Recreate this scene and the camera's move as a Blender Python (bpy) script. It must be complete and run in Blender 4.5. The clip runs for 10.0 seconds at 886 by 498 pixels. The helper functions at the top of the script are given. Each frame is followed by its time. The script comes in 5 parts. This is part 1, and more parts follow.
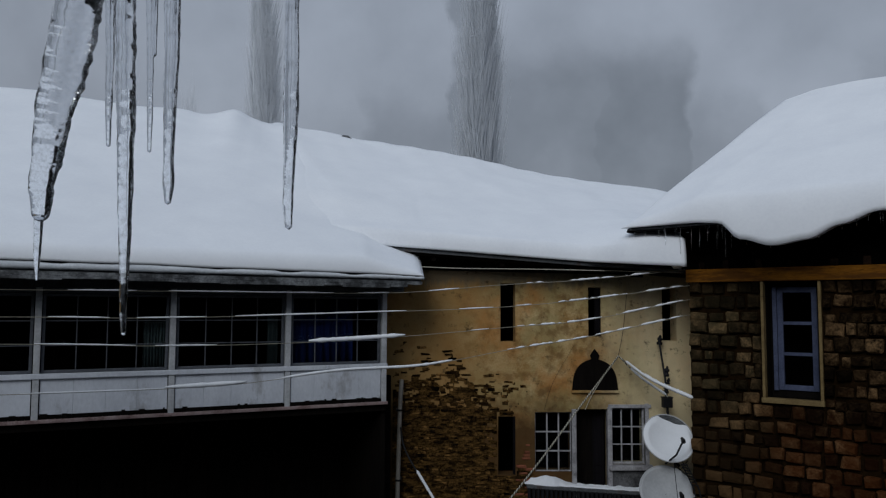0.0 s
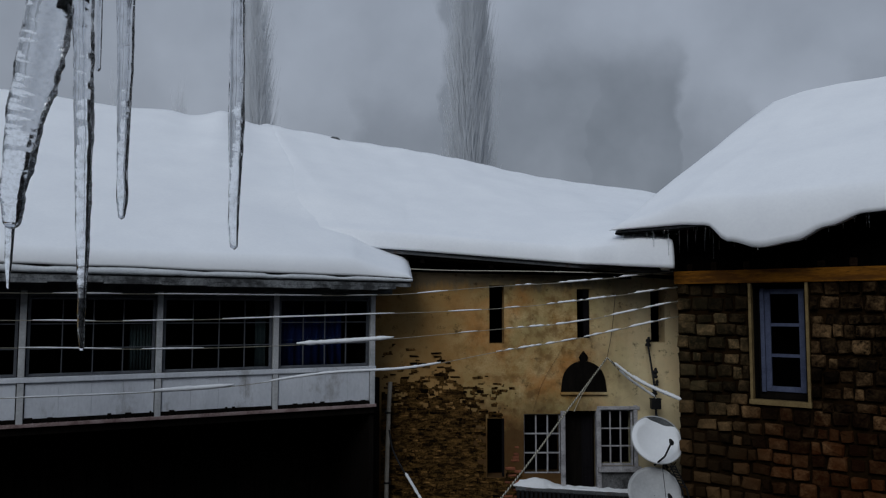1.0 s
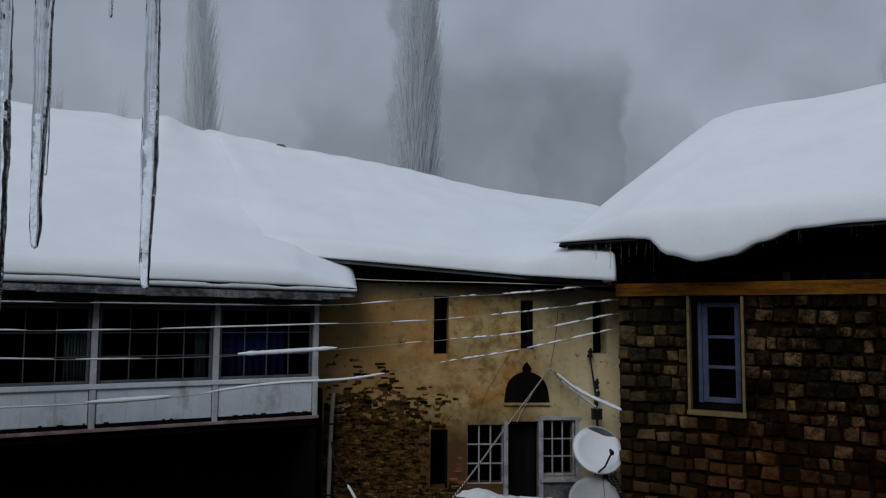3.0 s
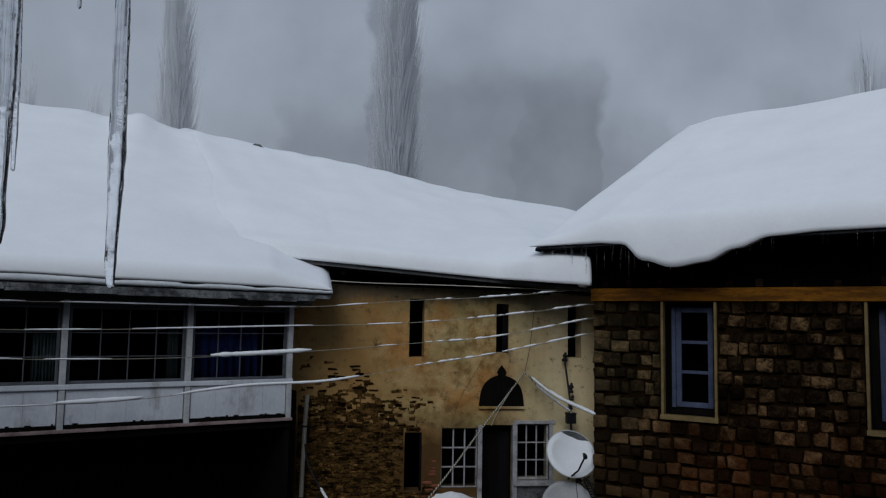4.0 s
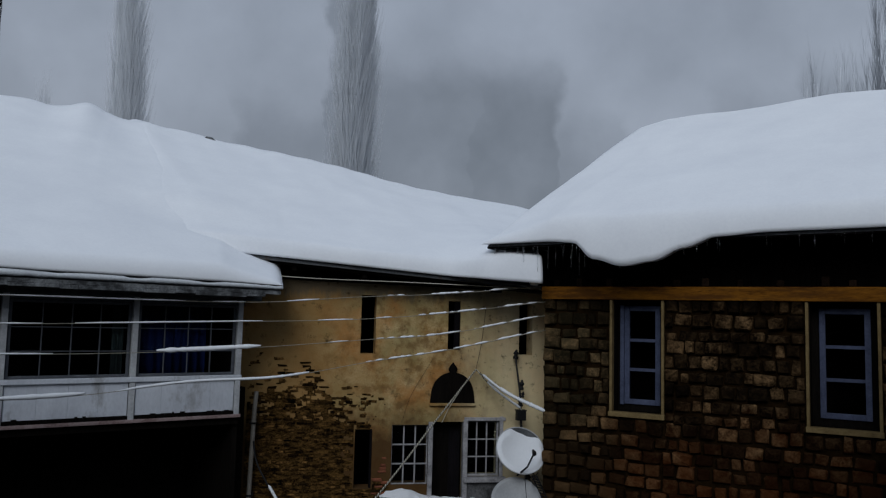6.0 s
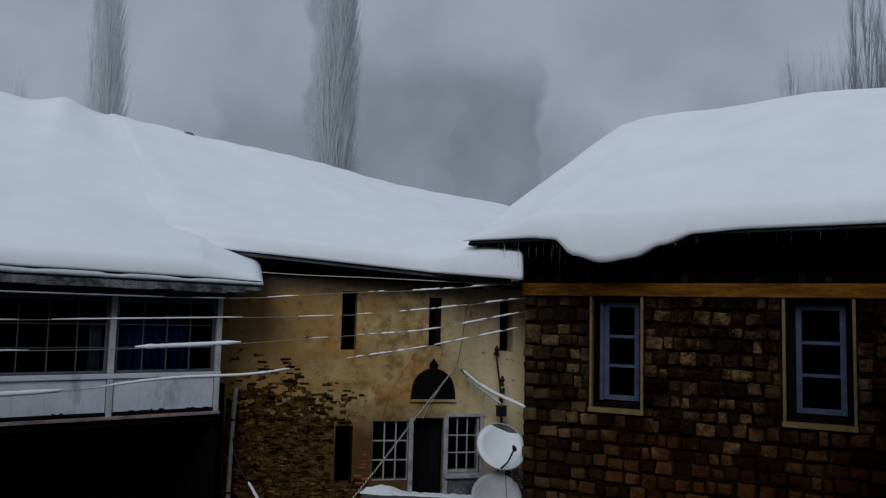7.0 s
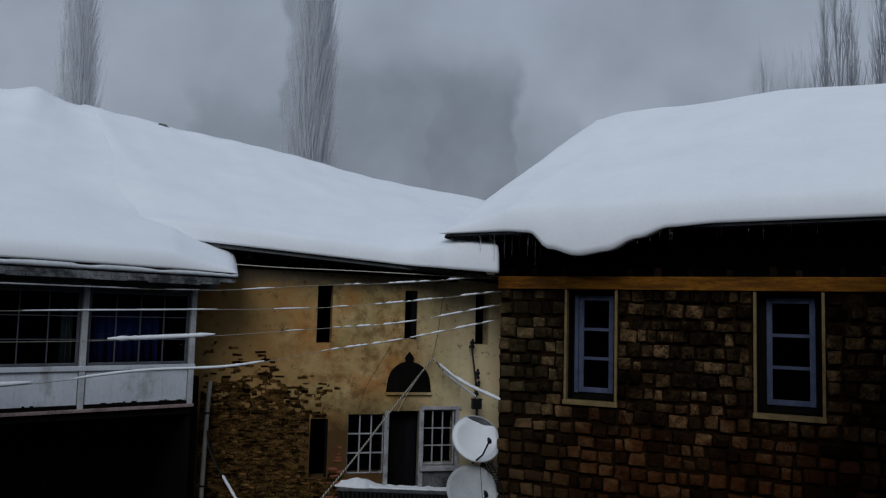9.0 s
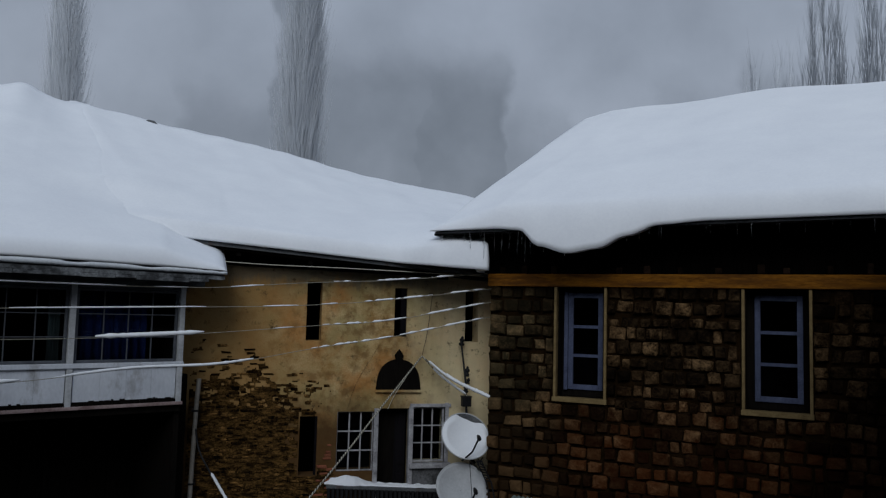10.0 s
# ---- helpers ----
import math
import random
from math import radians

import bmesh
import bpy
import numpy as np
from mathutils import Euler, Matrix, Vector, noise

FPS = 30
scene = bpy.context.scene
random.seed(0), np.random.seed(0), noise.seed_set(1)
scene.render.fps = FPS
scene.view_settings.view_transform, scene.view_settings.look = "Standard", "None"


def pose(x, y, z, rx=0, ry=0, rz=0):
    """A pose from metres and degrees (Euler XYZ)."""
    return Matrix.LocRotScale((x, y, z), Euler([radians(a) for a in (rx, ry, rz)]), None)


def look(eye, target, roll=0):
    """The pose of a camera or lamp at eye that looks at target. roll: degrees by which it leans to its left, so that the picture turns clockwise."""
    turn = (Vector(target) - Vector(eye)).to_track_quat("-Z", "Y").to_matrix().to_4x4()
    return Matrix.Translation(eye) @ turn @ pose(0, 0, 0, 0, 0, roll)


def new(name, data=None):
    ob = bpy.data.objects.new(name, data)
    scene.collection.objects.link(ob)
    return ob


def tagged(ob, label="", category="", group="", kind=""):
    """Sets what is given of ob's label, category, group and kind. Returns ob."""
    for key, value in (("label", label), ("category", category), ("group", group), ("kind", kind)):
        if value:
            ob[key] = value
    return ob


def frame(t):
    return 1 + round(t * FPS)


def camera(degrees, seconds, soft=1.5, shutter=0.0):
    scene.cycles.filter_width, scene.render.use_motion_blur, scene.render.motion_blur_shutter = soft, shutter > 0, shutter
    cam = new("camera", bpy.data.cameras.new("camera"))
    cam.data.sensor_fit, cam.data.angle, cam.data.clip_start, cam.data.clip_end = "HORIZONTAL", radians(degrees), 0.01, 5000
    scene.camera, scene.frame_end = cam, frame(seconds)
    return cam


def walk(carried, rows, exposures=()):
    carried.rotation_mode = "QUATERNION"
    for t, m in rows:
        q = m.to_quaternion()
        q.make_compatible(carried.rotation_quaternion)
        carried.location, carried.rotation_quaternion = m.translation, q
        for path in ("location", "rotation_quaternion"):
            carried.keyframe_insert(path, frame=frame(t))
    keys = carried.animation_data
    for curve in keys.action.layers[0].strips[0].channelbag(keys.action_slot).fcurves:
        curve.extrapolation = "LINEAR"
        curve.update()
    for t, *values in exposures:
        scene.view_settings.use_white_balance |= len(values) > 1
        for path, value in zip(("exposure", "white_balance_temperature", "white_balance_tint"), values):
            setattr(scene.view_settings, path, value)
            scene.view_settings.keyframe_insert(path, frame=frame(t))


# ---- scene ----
cam = camera(58.6, 10.0, soft=1.25)
PATH = [
    (0, (0.201, -1.032, 4.943), (0.23, 0.962, 5.093), 0.2),
    (0.5, (0.202, -1.013, 4.955), (0.243, 0.981, 5.104), 0.2),
    (1, (0.243, -1.016, 4.964), (0.294, 0.977, 5.116), 0.1),
    (1.5, (0.25, -1.021, 4.98), (0.337, 0.971, 5.136), 0.1),
    (2, (0.264, -1.016, 4.988), (0.391, 0.973, 5.151), 0.1),
    (2.5, (0.271, -1.024, 4.996), (0.423, 0.963, 5.165), 0.2),
    (4, (0.275, -1.005, 4.998), (0.518, 0.973, 5.18), 1.0),
    (4.5, (0.318, -1.016, 4.995), (0.571, 0.959, 5.179), 1.2),
    (5, (0.326, -1.007, 4.992), (0.61, 0.965, 5.174), 1.3),
    (5.5, (0.342, -1.002, 4.988), (0.661, 0.963, 5.169), 1.4),
    (7, (0.345, -1.01, 4.975), (0.743, 0.942, 5.147), 1.4),
    (7.5, (0.345, -1.012, 4.96), (0.758, 0.937, 5.131), 1.5),
    (8, (0.345, -1.019, 4.942), (0.774, 0.927, 5.113), 1.4),
    (8.5, (0.345, -1.018, 4.925), (0.787, 0.925, 5.093), 1.5),
    (9, (0.345, -1.021, 4.917), (0.802, 0.918, 5.082), 1.5),
    (9.5, (0.345, -1.02, 4.913), (0.814, 0.918, 5.077), 1.5),
    (10, (0.345, -1.015, 4.913), (0.828, 0.92, 5.073), 1.5),
]
walk(cam, [(t, look(eye, target, roll)) for t, eye, target, roll in PATH],
     exposures=((0, 0.0, 6500, 10), (4, 0.0, 6480, 10), (8, 0.0, 6380, 10), (10, 0.0, 6380, 10)))

from mathutils.bvhtree import BVHTree

# ---- light: overcast snowfall, soft sky, a faint wide sun ----
world = bpy.data.worlds.new("overcast_sky")
scene.world = world
world.use_nodes = True
wn, wl = world.node_tree.nodes, world.node_tree.links
wn.clear()
w_out = wn.new("ShaderNodeOutputWorld")
w_bg = wn.new("ShaderNodeBackground")
w_sky = wn.new("ShaderNodeTexSky")
w_sky.sky_type = "NISHITA"
w_sky.sun_disc = False
w_sky.sun_elevation, w_sky.sun_rotation = radians(33), radians(198)
w_sky_dim = wn.new("ShaderNodeMix")
w_sky_dim.data_type, w_sky_dim.blend_type = "RGBA", "MULTIPLY"
w_sky_dim.inputs[0].default_value = 1.0
w_sky_dim.inputs[7].default_value = (0.07, 0.07, 0.07, 1)
w_geo = wn.new("ShaderNodeTexCoord")
w_sep = wn.new("ShaderNodeSeparateXYZ")
w_ramp = wn.new("ShaderNodeValToRGB")
w_ramp.color_ramp.elements[0].position, w_ramp.color_ramp.elements[0].color = 0.0, (0.310, 0.335, 0.384, 1)
w_ramp.color_ramp.elements[1].position, w_ramp.color_ramp.elements[1].color = 0.9, (0.325, 0.385, 0.475, 1)
w_noise = wn.new("ShaderNodeTexNoise")
w_noise.inputs["Scale"].default_value, w_noise.inputs["Detail"].default_value = 5.5, 7
w_map = wn.new("ShaderNodeMapRange")
w_map.inputs[1].default_value, w_map.inputs[2].default_value = 0.3, 0.7
w_map.inputs[3].default_value, w_map.inputs[4].default_value = 0.84, 1.2
w_cloud = wn.new("ShaderNodeMix")
w_cloud.data_type, w_cloud.blend_type = "RGBA", "MULTIPLY"
w_cloud.inputs[0].default_value = 1.0
w_mix = wn.new("ShaderNodeMix")
w_mix.data_type = "RGBA"
w_mix.inputs[0].default_value = 0.88
wl.new(w_geo.outputs["Generated"], w_sep.inputs[0])
wl.new(w_sep.outputs["Z"], w_ramp.inputs[0])
wl.new(w_geo.outputs["Generated"], w_noise.inputs["Vector"])
wl.new(w_noise.outputs[0], w_map.inputs[0])
wl.new(w_ramp.outputs[0], w_cloud.inputs[6])
wl.new(w_map.outputs[0], w_cloud.inputs[7])
wl.new(w_sky.outputs[0], w_sky_dim.inputs[6])
wl.new(w_sky_dim.outputs[2], w_mix.inputs[6])
wl.new(w_cloud.outputs[2], w_mix.inputs[7])
wl.new(w_mix.outputs[2], w_bg.inputs[0])
wl.new(w_bg.outputs[0], w_out.inputs[0])
w_bg.inputs[1].default_value = 0.93

sun = new("sun", bpy.data.lights.new("sun", "SUN"))
sun.data.energy, sun.data.angle, sun.data.color = 1.0, radians(30), (0.925, 0.97, 1.0)
sun.matrix_world = look((-5.6, -15.3, 14.5), (0, 0, 4))
scene.view_settings.exposure = 0.0


# ---- materials ----
def nodes_of(name):
    m = bpy.data.materials.new(name)
    m.use_nodes = True
    return m, m.node_tree.nodes, m.node_tree.links, m.node_tree.nodes["Principled BSDF"]


def surface(name, dark, light, scale=8.0, fine=60.0, rough=0.8, bump=0.3, stain=None, stain_scale=1.2, stain_at=0.55,
            tints=(), vary=0.0, spread=None, ramp=(0.33, 0.67), spots=None, tone_and_shade=None, stretch=(1, 1, 1), metal=0.0, island=False, world_space=False, gloss=0.12):
    """Two colours mixed by coarse and fine noise, optional stain, relief from the fine noise, shift from piece to piece."""
    m, n, l, b = nodes_of(name)
    co = n.new("ShaderNodeTexCoord")
    mp = n.new("ShaderNodeMapping")
    mp.inputs["Scale"].default_value = stretch
    l.new(n.new("ShaderNodeNewGeometry").outputs["Position"] if world_space else co.outputs["Object"], mp.inputs[0])
    a = n.new("ShaderNodeTexNoise")
    a.inputs["Scale"].default_value, a.inputs["Detail"].default_value, a.inputs["Roughness"].default_value = scale, 6, 0.65
    f = n.new("ShaderNodeTexNoise")
    f.inputs["Scale"].default_value, f.inputs["Detail"].default_value = fine, 4
    for x in (a, f):
        l.new(mp.outputs[0], x.inputs["Vector"])
    mixn = n.new("ShaderNodeMath")
    mixn.operation = "MULTIPLY_ADD"
    mixn.inputs[1].default_value = 0.35
    l.new(f.outputs[0], mixn.inputs[0])
    half = n.new("ShaderNodeMath")
    half.operation = "MULTIPLY"
    half.inputs[1].default_value = 0.65
    l.new(a.outputs[0], half.inputs[0])
    l.new(half.outputs[0], mixn.inputs[2])
    r = n.new("ShaderNodeValToRGB")
    r.color_ramp.elements[0].position, r.color_ramp.elements[0].color = ramp[0], (*dark, 1)
    r.color_ramp.elements[1].position, r.color_ramp.elements[1].color = ramp[1], (*light, 1)
    l.new(mixn.outputs[0], r.inputs[0])
    col = r.outputs[0]
    if stain:
        s = n.new("ShaderNodeTexNoise")
        s.inputs["Scale"].default_value, s.inputs["Detail"].default_value, s.inputs["Roughness"].default_value = stain_scale, 7, 0.7
        l.new(mp.outputs[0], s.inputs["Vector"])
        sr = n.new("ShaderNodeMapRange")
        sr.inputs[1].default_value, sr.inputs[2].default_value = stain_at - 0.06, stain_at + 0.1
        sr.inputs[4].default_value = 0.85
        l.new(s.outputs[0], sr.inputs[0])
        mx = n.new("ShaderNodeMix")
        mx.data_type = "RGBA"
        mx.inputs[7].default_value = (*stain, 1)
        l.new(sr.outputs[0], mx.inputs[0])
        l.new(col, mx.inputs[6])
        col = mx.outputs[2]
    for shade, size, at, strength in tints:
        # broad patches of another hue, where old coats of wash show
        tn = n.new("ShaderNodeTexNoise")
        tn.inputs["Scale"].default_value, tn.inputs["Detail"].default_value, tn.inputs["Roughness"].default_value = size, 6, 0.6
        tm = n.new("ShaderNodeMapping")
        tm.inputs["Location"].default_value = (size * 3.1, at * 7, strength * 11)
        l.new(mp.outputs[0], tm.inputs[0])
        l.new(tm.outputs[0], tn.inputs["Vector"])
        tr = n.new("ShaderNodeMapRange")
        tr.inputs[1].default_value, tr.inputs[2].default_value, tr.inputs[4].default_value = at - 0.05, at + 0.10, strength
        l.new(tn.outputs[0], tr.inputs[0])
        tx = n.new("ShaderNodeMix")
        tx.data_type = "RGBA"
        tx.inputs[7].default_value = (*shade, 1)
        l.new(tr.outputs[0], tx.inputs[0])
        l.new(col, tx.inputs[6])
        col = tx.outputs[2]
    if tone_and_shade:
        # stains, tones, painted shade, edge frayed: rows of axis, limit, softness, fray, colour, strength
        for axis, limit, soft, fray, colour, strength, streak in tone_and_shade:
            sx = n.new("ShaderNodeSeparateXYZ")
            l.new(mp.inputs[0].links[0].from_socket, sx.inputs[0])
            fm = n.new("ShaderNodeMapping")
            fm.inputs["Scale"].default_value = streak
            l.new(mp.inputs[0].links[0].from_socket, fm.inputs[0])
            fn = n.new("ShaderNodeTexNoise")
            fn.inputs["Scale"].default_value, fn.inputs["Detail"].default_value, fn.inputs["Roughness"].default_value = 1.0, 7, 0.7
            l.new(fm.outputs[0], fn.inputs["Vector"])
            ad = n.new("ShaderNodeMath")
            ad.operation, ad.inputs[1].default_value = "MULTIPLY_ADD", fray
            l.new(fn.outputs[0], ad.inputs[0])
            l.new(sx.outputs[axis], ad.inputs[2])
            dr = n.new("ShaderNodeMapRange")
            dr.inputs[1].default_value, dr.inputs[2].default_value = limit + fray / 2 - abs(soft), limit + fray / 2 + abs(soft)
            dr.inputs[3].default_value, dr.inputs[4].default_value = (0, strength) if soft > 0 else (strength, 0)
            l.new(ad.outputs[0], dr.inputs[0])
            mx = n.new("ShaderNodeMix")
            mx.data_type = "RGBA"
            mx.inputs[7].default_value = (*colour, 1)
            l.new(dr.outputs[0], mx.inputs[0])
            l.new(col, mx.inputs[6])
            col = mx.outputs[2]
    if spots:
        s = n.new("ShaderNodeTexNoise")
        s.inputs["Scale"].default_value, s.inputs["Detail"].default_value, s.inputs["Roughness"].default_value = 5.5, 5, 0.75
        l.new(mp.outputs[0], s.inputs["Vector"])
        sr = n.new("ShaderNodeMapRange")
        sr.inputs[1].default_value, sr.inputs[2].default_value = 0.57, 0.68
        sr.inputs[4].default_value = 0.8
        l.new(s.outputs[0], sr.inputs[0])
        mx = n.new("ShaderNodeMix")
        mx.data_type = "RGBA"
        mx.inputs[7].default_value = (*spots, 1)
        l.new(sr.outputs[0], mx.inputs[0])
        l.new(col, mx.inputs[6])
        col = mx.outputs[2]
    if vary:
        if island:
            rnd = n.new("ShaderNodeNewGeometry").outputs["Random Per Island"]
        else:
            rnd = n.new("ShaderNodeObjectInfo").outputs["Random"]
        vr = n.new("ShaderNodeValToRGB")
        for e, v in zip((vr.color_ramp.elements[0], vr.color_ramp.elements[1], vr.color_ramp.elements.new(0.45), vr.color_ramp.elements.new(0.8)),
                        spread or (1 - vary, 1 + 2.0 * vary, 1 - 0.6 * vary, 1 + 0.05 * vary)):
            e.color = (v, v, v, 1)
        l.new(rnd, vr.inputs[0])
        mx = n.new("ShaderNodeMix")
        mx.data_type, mx.blend_type = "RGBA", "MULTIPLY"
        mx.inputs[0].default_value = 1.0
        l.new(col, mx.inputs[6])
        l.new(vr.outputs[0], mx.inputs[7])
        col = mx.outputs[2]
    l.new(col, b.inputs["Base Color"])
    b.inputs["Roughness"].default_value, b.inputs["Metallic"].default_value = rough, metal
    b.inputs["Specular IOR Level"].default_value = gloss
    if bump:
        bp = n.new("ShaderNodeBump")
        bp.inputs["Strength"].default_value, bp.inputs["Distance"].default_value = bump, 0.02
        l.new(mixn.outputs[0], bp.inputs["Height"])
        l.new(bp.outputs[0], b.inputs["Normal"])
    return m


# unseen yard, coloured dark so less light bounces up the walls
DARK_YARD = surface("dark_unseen_yard", (0.03, 0.027, 0.024), (0.11, 0.105, 0.10), scale=0.8, fine=12, rough=0.6, bump=0.4,
                stain=(0.55, 0.57, 0.6), stain_scale=0.35, stain_at=0.66)
SNOW = surface("snow", (0.80, 0.82, 0.86), (0.88, 0.90, 0.93), scale=1.2, fine=25, rough=0.9, bump=0.12)
OLD_SNOW = surface("old_icy_snow", (0.50, 0.53, 0.57), (0.74, 0.77, 0.80), scale=4, fine=40, rough=0.7, bump=0.3)
# brown stain left, grey streaks at top, darker brown low, paler at right
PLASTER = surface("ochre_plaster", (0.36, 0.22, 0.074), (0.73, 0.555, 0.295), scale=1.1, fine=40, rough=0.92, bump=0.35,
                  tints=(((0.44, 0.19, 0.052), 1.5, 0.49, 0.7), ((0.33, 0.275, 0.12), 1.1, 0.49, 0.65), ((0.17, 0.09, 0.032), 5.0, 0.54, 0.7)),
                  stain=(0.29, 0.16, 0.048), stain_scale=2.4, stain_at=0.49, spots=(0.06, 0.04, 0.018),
                  tone_and_shade=(("X", 1.15, -0.6, 2.0, (0.36, 0.20, 0.070), 0.7, (1.2, 1, 1.2)), ("Z", 5.34, 0.08, 0.6, (0.15, 0.135, 0.10), 0.75, (7, 1, 1.2)),
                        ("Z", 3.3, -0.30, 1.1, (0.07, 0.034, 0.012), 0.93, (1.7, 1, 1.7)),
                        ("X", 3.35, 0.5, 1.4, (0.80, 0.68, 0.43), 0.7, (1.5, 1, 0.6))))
MORTAR = surface("dark_mortar", (0.003, 0.0018, 0.001), (0.022, 0.012, 0.005), scale=6, fine=50, rough=0.95, bump=0.5, gloss=0.0)
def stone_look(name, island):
    # last two rows paint shade: dark right end, dark strip below the eave band
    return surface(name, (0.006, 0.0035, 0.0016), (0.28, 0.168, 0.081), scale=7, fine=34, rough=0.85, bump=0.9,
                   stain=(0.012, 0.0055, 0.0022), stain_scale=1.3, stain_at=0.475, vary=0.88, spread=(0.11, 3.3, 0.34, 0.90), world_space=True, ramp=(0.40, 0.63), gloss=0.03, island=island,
                   tone_and_shade=(("Z", 3.45, -0.5, 1.8, (0.075, 0.022, 0.006), 0.68, (1.5, 1.5, 2)),
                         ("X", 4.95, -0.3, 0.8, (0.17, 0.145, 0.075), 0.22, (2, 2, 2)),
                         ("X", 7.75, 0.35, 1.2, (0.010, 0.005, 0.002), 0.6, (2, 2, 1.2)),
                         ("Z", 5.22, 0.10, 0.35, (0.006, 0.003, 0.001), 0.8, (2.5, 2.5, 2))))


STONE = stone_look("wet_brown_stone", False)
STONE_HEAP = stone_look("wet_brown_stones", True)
def brick_look(name, island):
    return surface(name, (0.008, 0.0035, 0.0012), (0.29, 0.155, 0.050), scale=8, fine=45, rough=0.92, bump=0.7, gloss=0.03,
                   stain=(0.008, 0.006, 0.003), stain_scale=4.5, stain_at=0.50, vary=0.9, world_space=True, ramp=(0.42, 0.60), island=island)


BRICK = brick_look("old_brown_brick", False)
BRICK_HEAP = brick_look("old_brown_bricks", True)
EARTH = surface("bared_earth_mortar", (0.005, 0.0028, 0.0012), (0.20, 0.108, 0.034), scale=6, fine=40, rough=0.95, bump=0.8, gloss=0.0,
                stain=(0.007, 0.005, 0.003), stain_scale=6.5, stain_at=0.49, stretch=(1, 1, 2.2), ramp=(0.40, 0.62))
RED_BRICK = surface("red_brick", (0.16, 0.05, 0.028), (0.30, 0.11, 0.06), scale=9, fine=55, rough=0.92, bump=0.5, vary=0.35)
BAND = surface("ochre_timber", (0.10, 0.036, 0.005), (0.30, 0.122, 0.014), scale=3, fine=30, rough=0.75, bump=0.3, stretch=(0.6, 3, 4),
               stain=(0.07, 0.028, 0.008), stain_scale=2.2, stain_at=0.50, spots=(0.05, 0.02, 0.006), gloss=0.04)
CREAM = surface("cream_window_paint", (0.10, 0.066, 0.028), (0.25, 0.18, 0.082), scale=6, fine=50, rough=0.7, bump=0.2)
BLUE = surface("faded_blue_paint", (0.035, 0.042, 0.078), (0.10, 0.118, 0.19), scale=5, fine=45, rough=0.6, bump=0.2)
WHITE = surface("weathered_white_paint", (0.54, 0.565, 0.62), (0.71, 0.74, 0.80), scale=3, fine=30, rough=0.7, bump=0.2,
                stain=(0.25, 0.24, 0.24), stain_scale=2.2, stain_at=0.60, stretch=(1, 1, 0.5))
GREY = surface("grey_painted_wood", (0.36, 0.37, 0.385), (0.58, 0.59, 0.61), scale=4, fine=40, rough=0.75, bump=0.25)
LEAD = surface("dark_window_bars", (0.055, 0.061, 0.073), (0.125, 0.133, 0.15), scale=10, fine=50, rough=0.6, bump=0.1)
TIN = surface("weathered_tin", (0.05, 0.055, 0.06), (0.16, 0.165, 0.17), scale=4, fine=40, rough=0.55, bump=0.2, metal=0.3,
              stain=(0.08, 0.04, 0.025), stain_scale=3, stain_at=0.62)
RUST = surface("rusted_edge", (0.12, 0.065, 0.06), (0.46, 0.36, 0.35), scale=5, fine=60, rough=0.85, bump=0.4)
# boards near black: the eave's deep shade is put into their colour
EAVE_BLACK = surface("eave_shade_board", (0.0012, 0.001, 0.001), (0.004, 0.0034, 0.003), scale=5, fine=40, rough=0.95, bump=0.3, stretch=(4, 4, 0.5), gloss=0.0)
JOIST = surface("dim_brown_joist_end", (0.006, 0.004, 0.003), (0.035, 0.020, 0.013), scale=9, fine=50, rough=0.9, bump=0.4, vary=0.7, gloss=0.02)
GALVANISED = surface("dull_galvanised_tin", (0.05, 0.054, 0.058), (0.26, 0.27, 0.28), scale=5, fine=40, rough=0.6, bump=0.3, stain=(0.012, 0.012, 0.013), stain_scale=4, stain_at=0.50, gloss=0.2)
# near-black wood; under eaves and veranda its colour carries the shade
DARK_WOOD = surface("near_black_wood", (0.003, 0.0026, 0.0026), (0.011, 0.009, 0.0075), scale=5, fine=40, rough=0.85, bump=0.4, stretch=(4, 4, 0.5), gloss=0.02)
BLACK = surface("black_metal", (0.008, 0.008, 0.009), (0.02, 0.02, 0.022), scale=10, fine=60, rough=0.5, bump=0.1)
# rooms' lack of light is put into these near-black walls
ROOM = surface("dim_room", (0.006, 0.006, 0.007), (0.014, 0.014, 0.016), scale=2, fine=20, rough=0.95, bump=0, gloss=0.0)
SHEET = surface("pale_ribbed_sheet", (0.10, 0.13, 0.12), (0.20, 0.24, 0.23), scale=3, fine=40, rough=0.9, bump=0.2)
CURTAIN = surface("dim_green_curtain", (0.03, 0.045, 0.045), (0.11, 0.14, 0.135), scale=3, fine=40, rough=0.95, bump=0.2, stretch=(6, 6, 0.4))
BLUE_CLOTH = surface("deep_blue_curtain", (0.003, 0.007, 0.035), (0.012, 0.025, 0.105), scale=3, fine=40, rough=0.95, bump=0.2, stretch=(6, 6, 0.4))
DISH = surface("white_dish_enamel", (0.40, 0.41, 0.425), (0.54, 0.55, 0.565), scale=3, fine=30, rough=0.45, bump=0.05)
ROPE = surface("twisted_pale_cable", (0.36, 0.33, 0.25), (0.74, 0.71, 0.62), scale=30, fine=90, rough=0.9, bump=0.4)
OLD_CABLE = surface("weathered_cable_sheath", (0.17, 0.155, 0.115), (0.40, 0.38, 0.32), scale=30, fine=90, rough=0.9, bump=0.3)
PIPE = surface("grey_drain_pipe", (0.22, 0.20, 0.17), (0.38, 0.35, 0.31), scale=5, fine=50, rough=0.6, bump=0.15)
DOOR = surface("grey_brown_door", (0.003, 0.0026, 0.003), (0.010, 0.0085, 0.0105), scale=4, fine=40, rough=0.7, bump=0.3, stretch=(4, 4, 0.5), gloss=0.05)
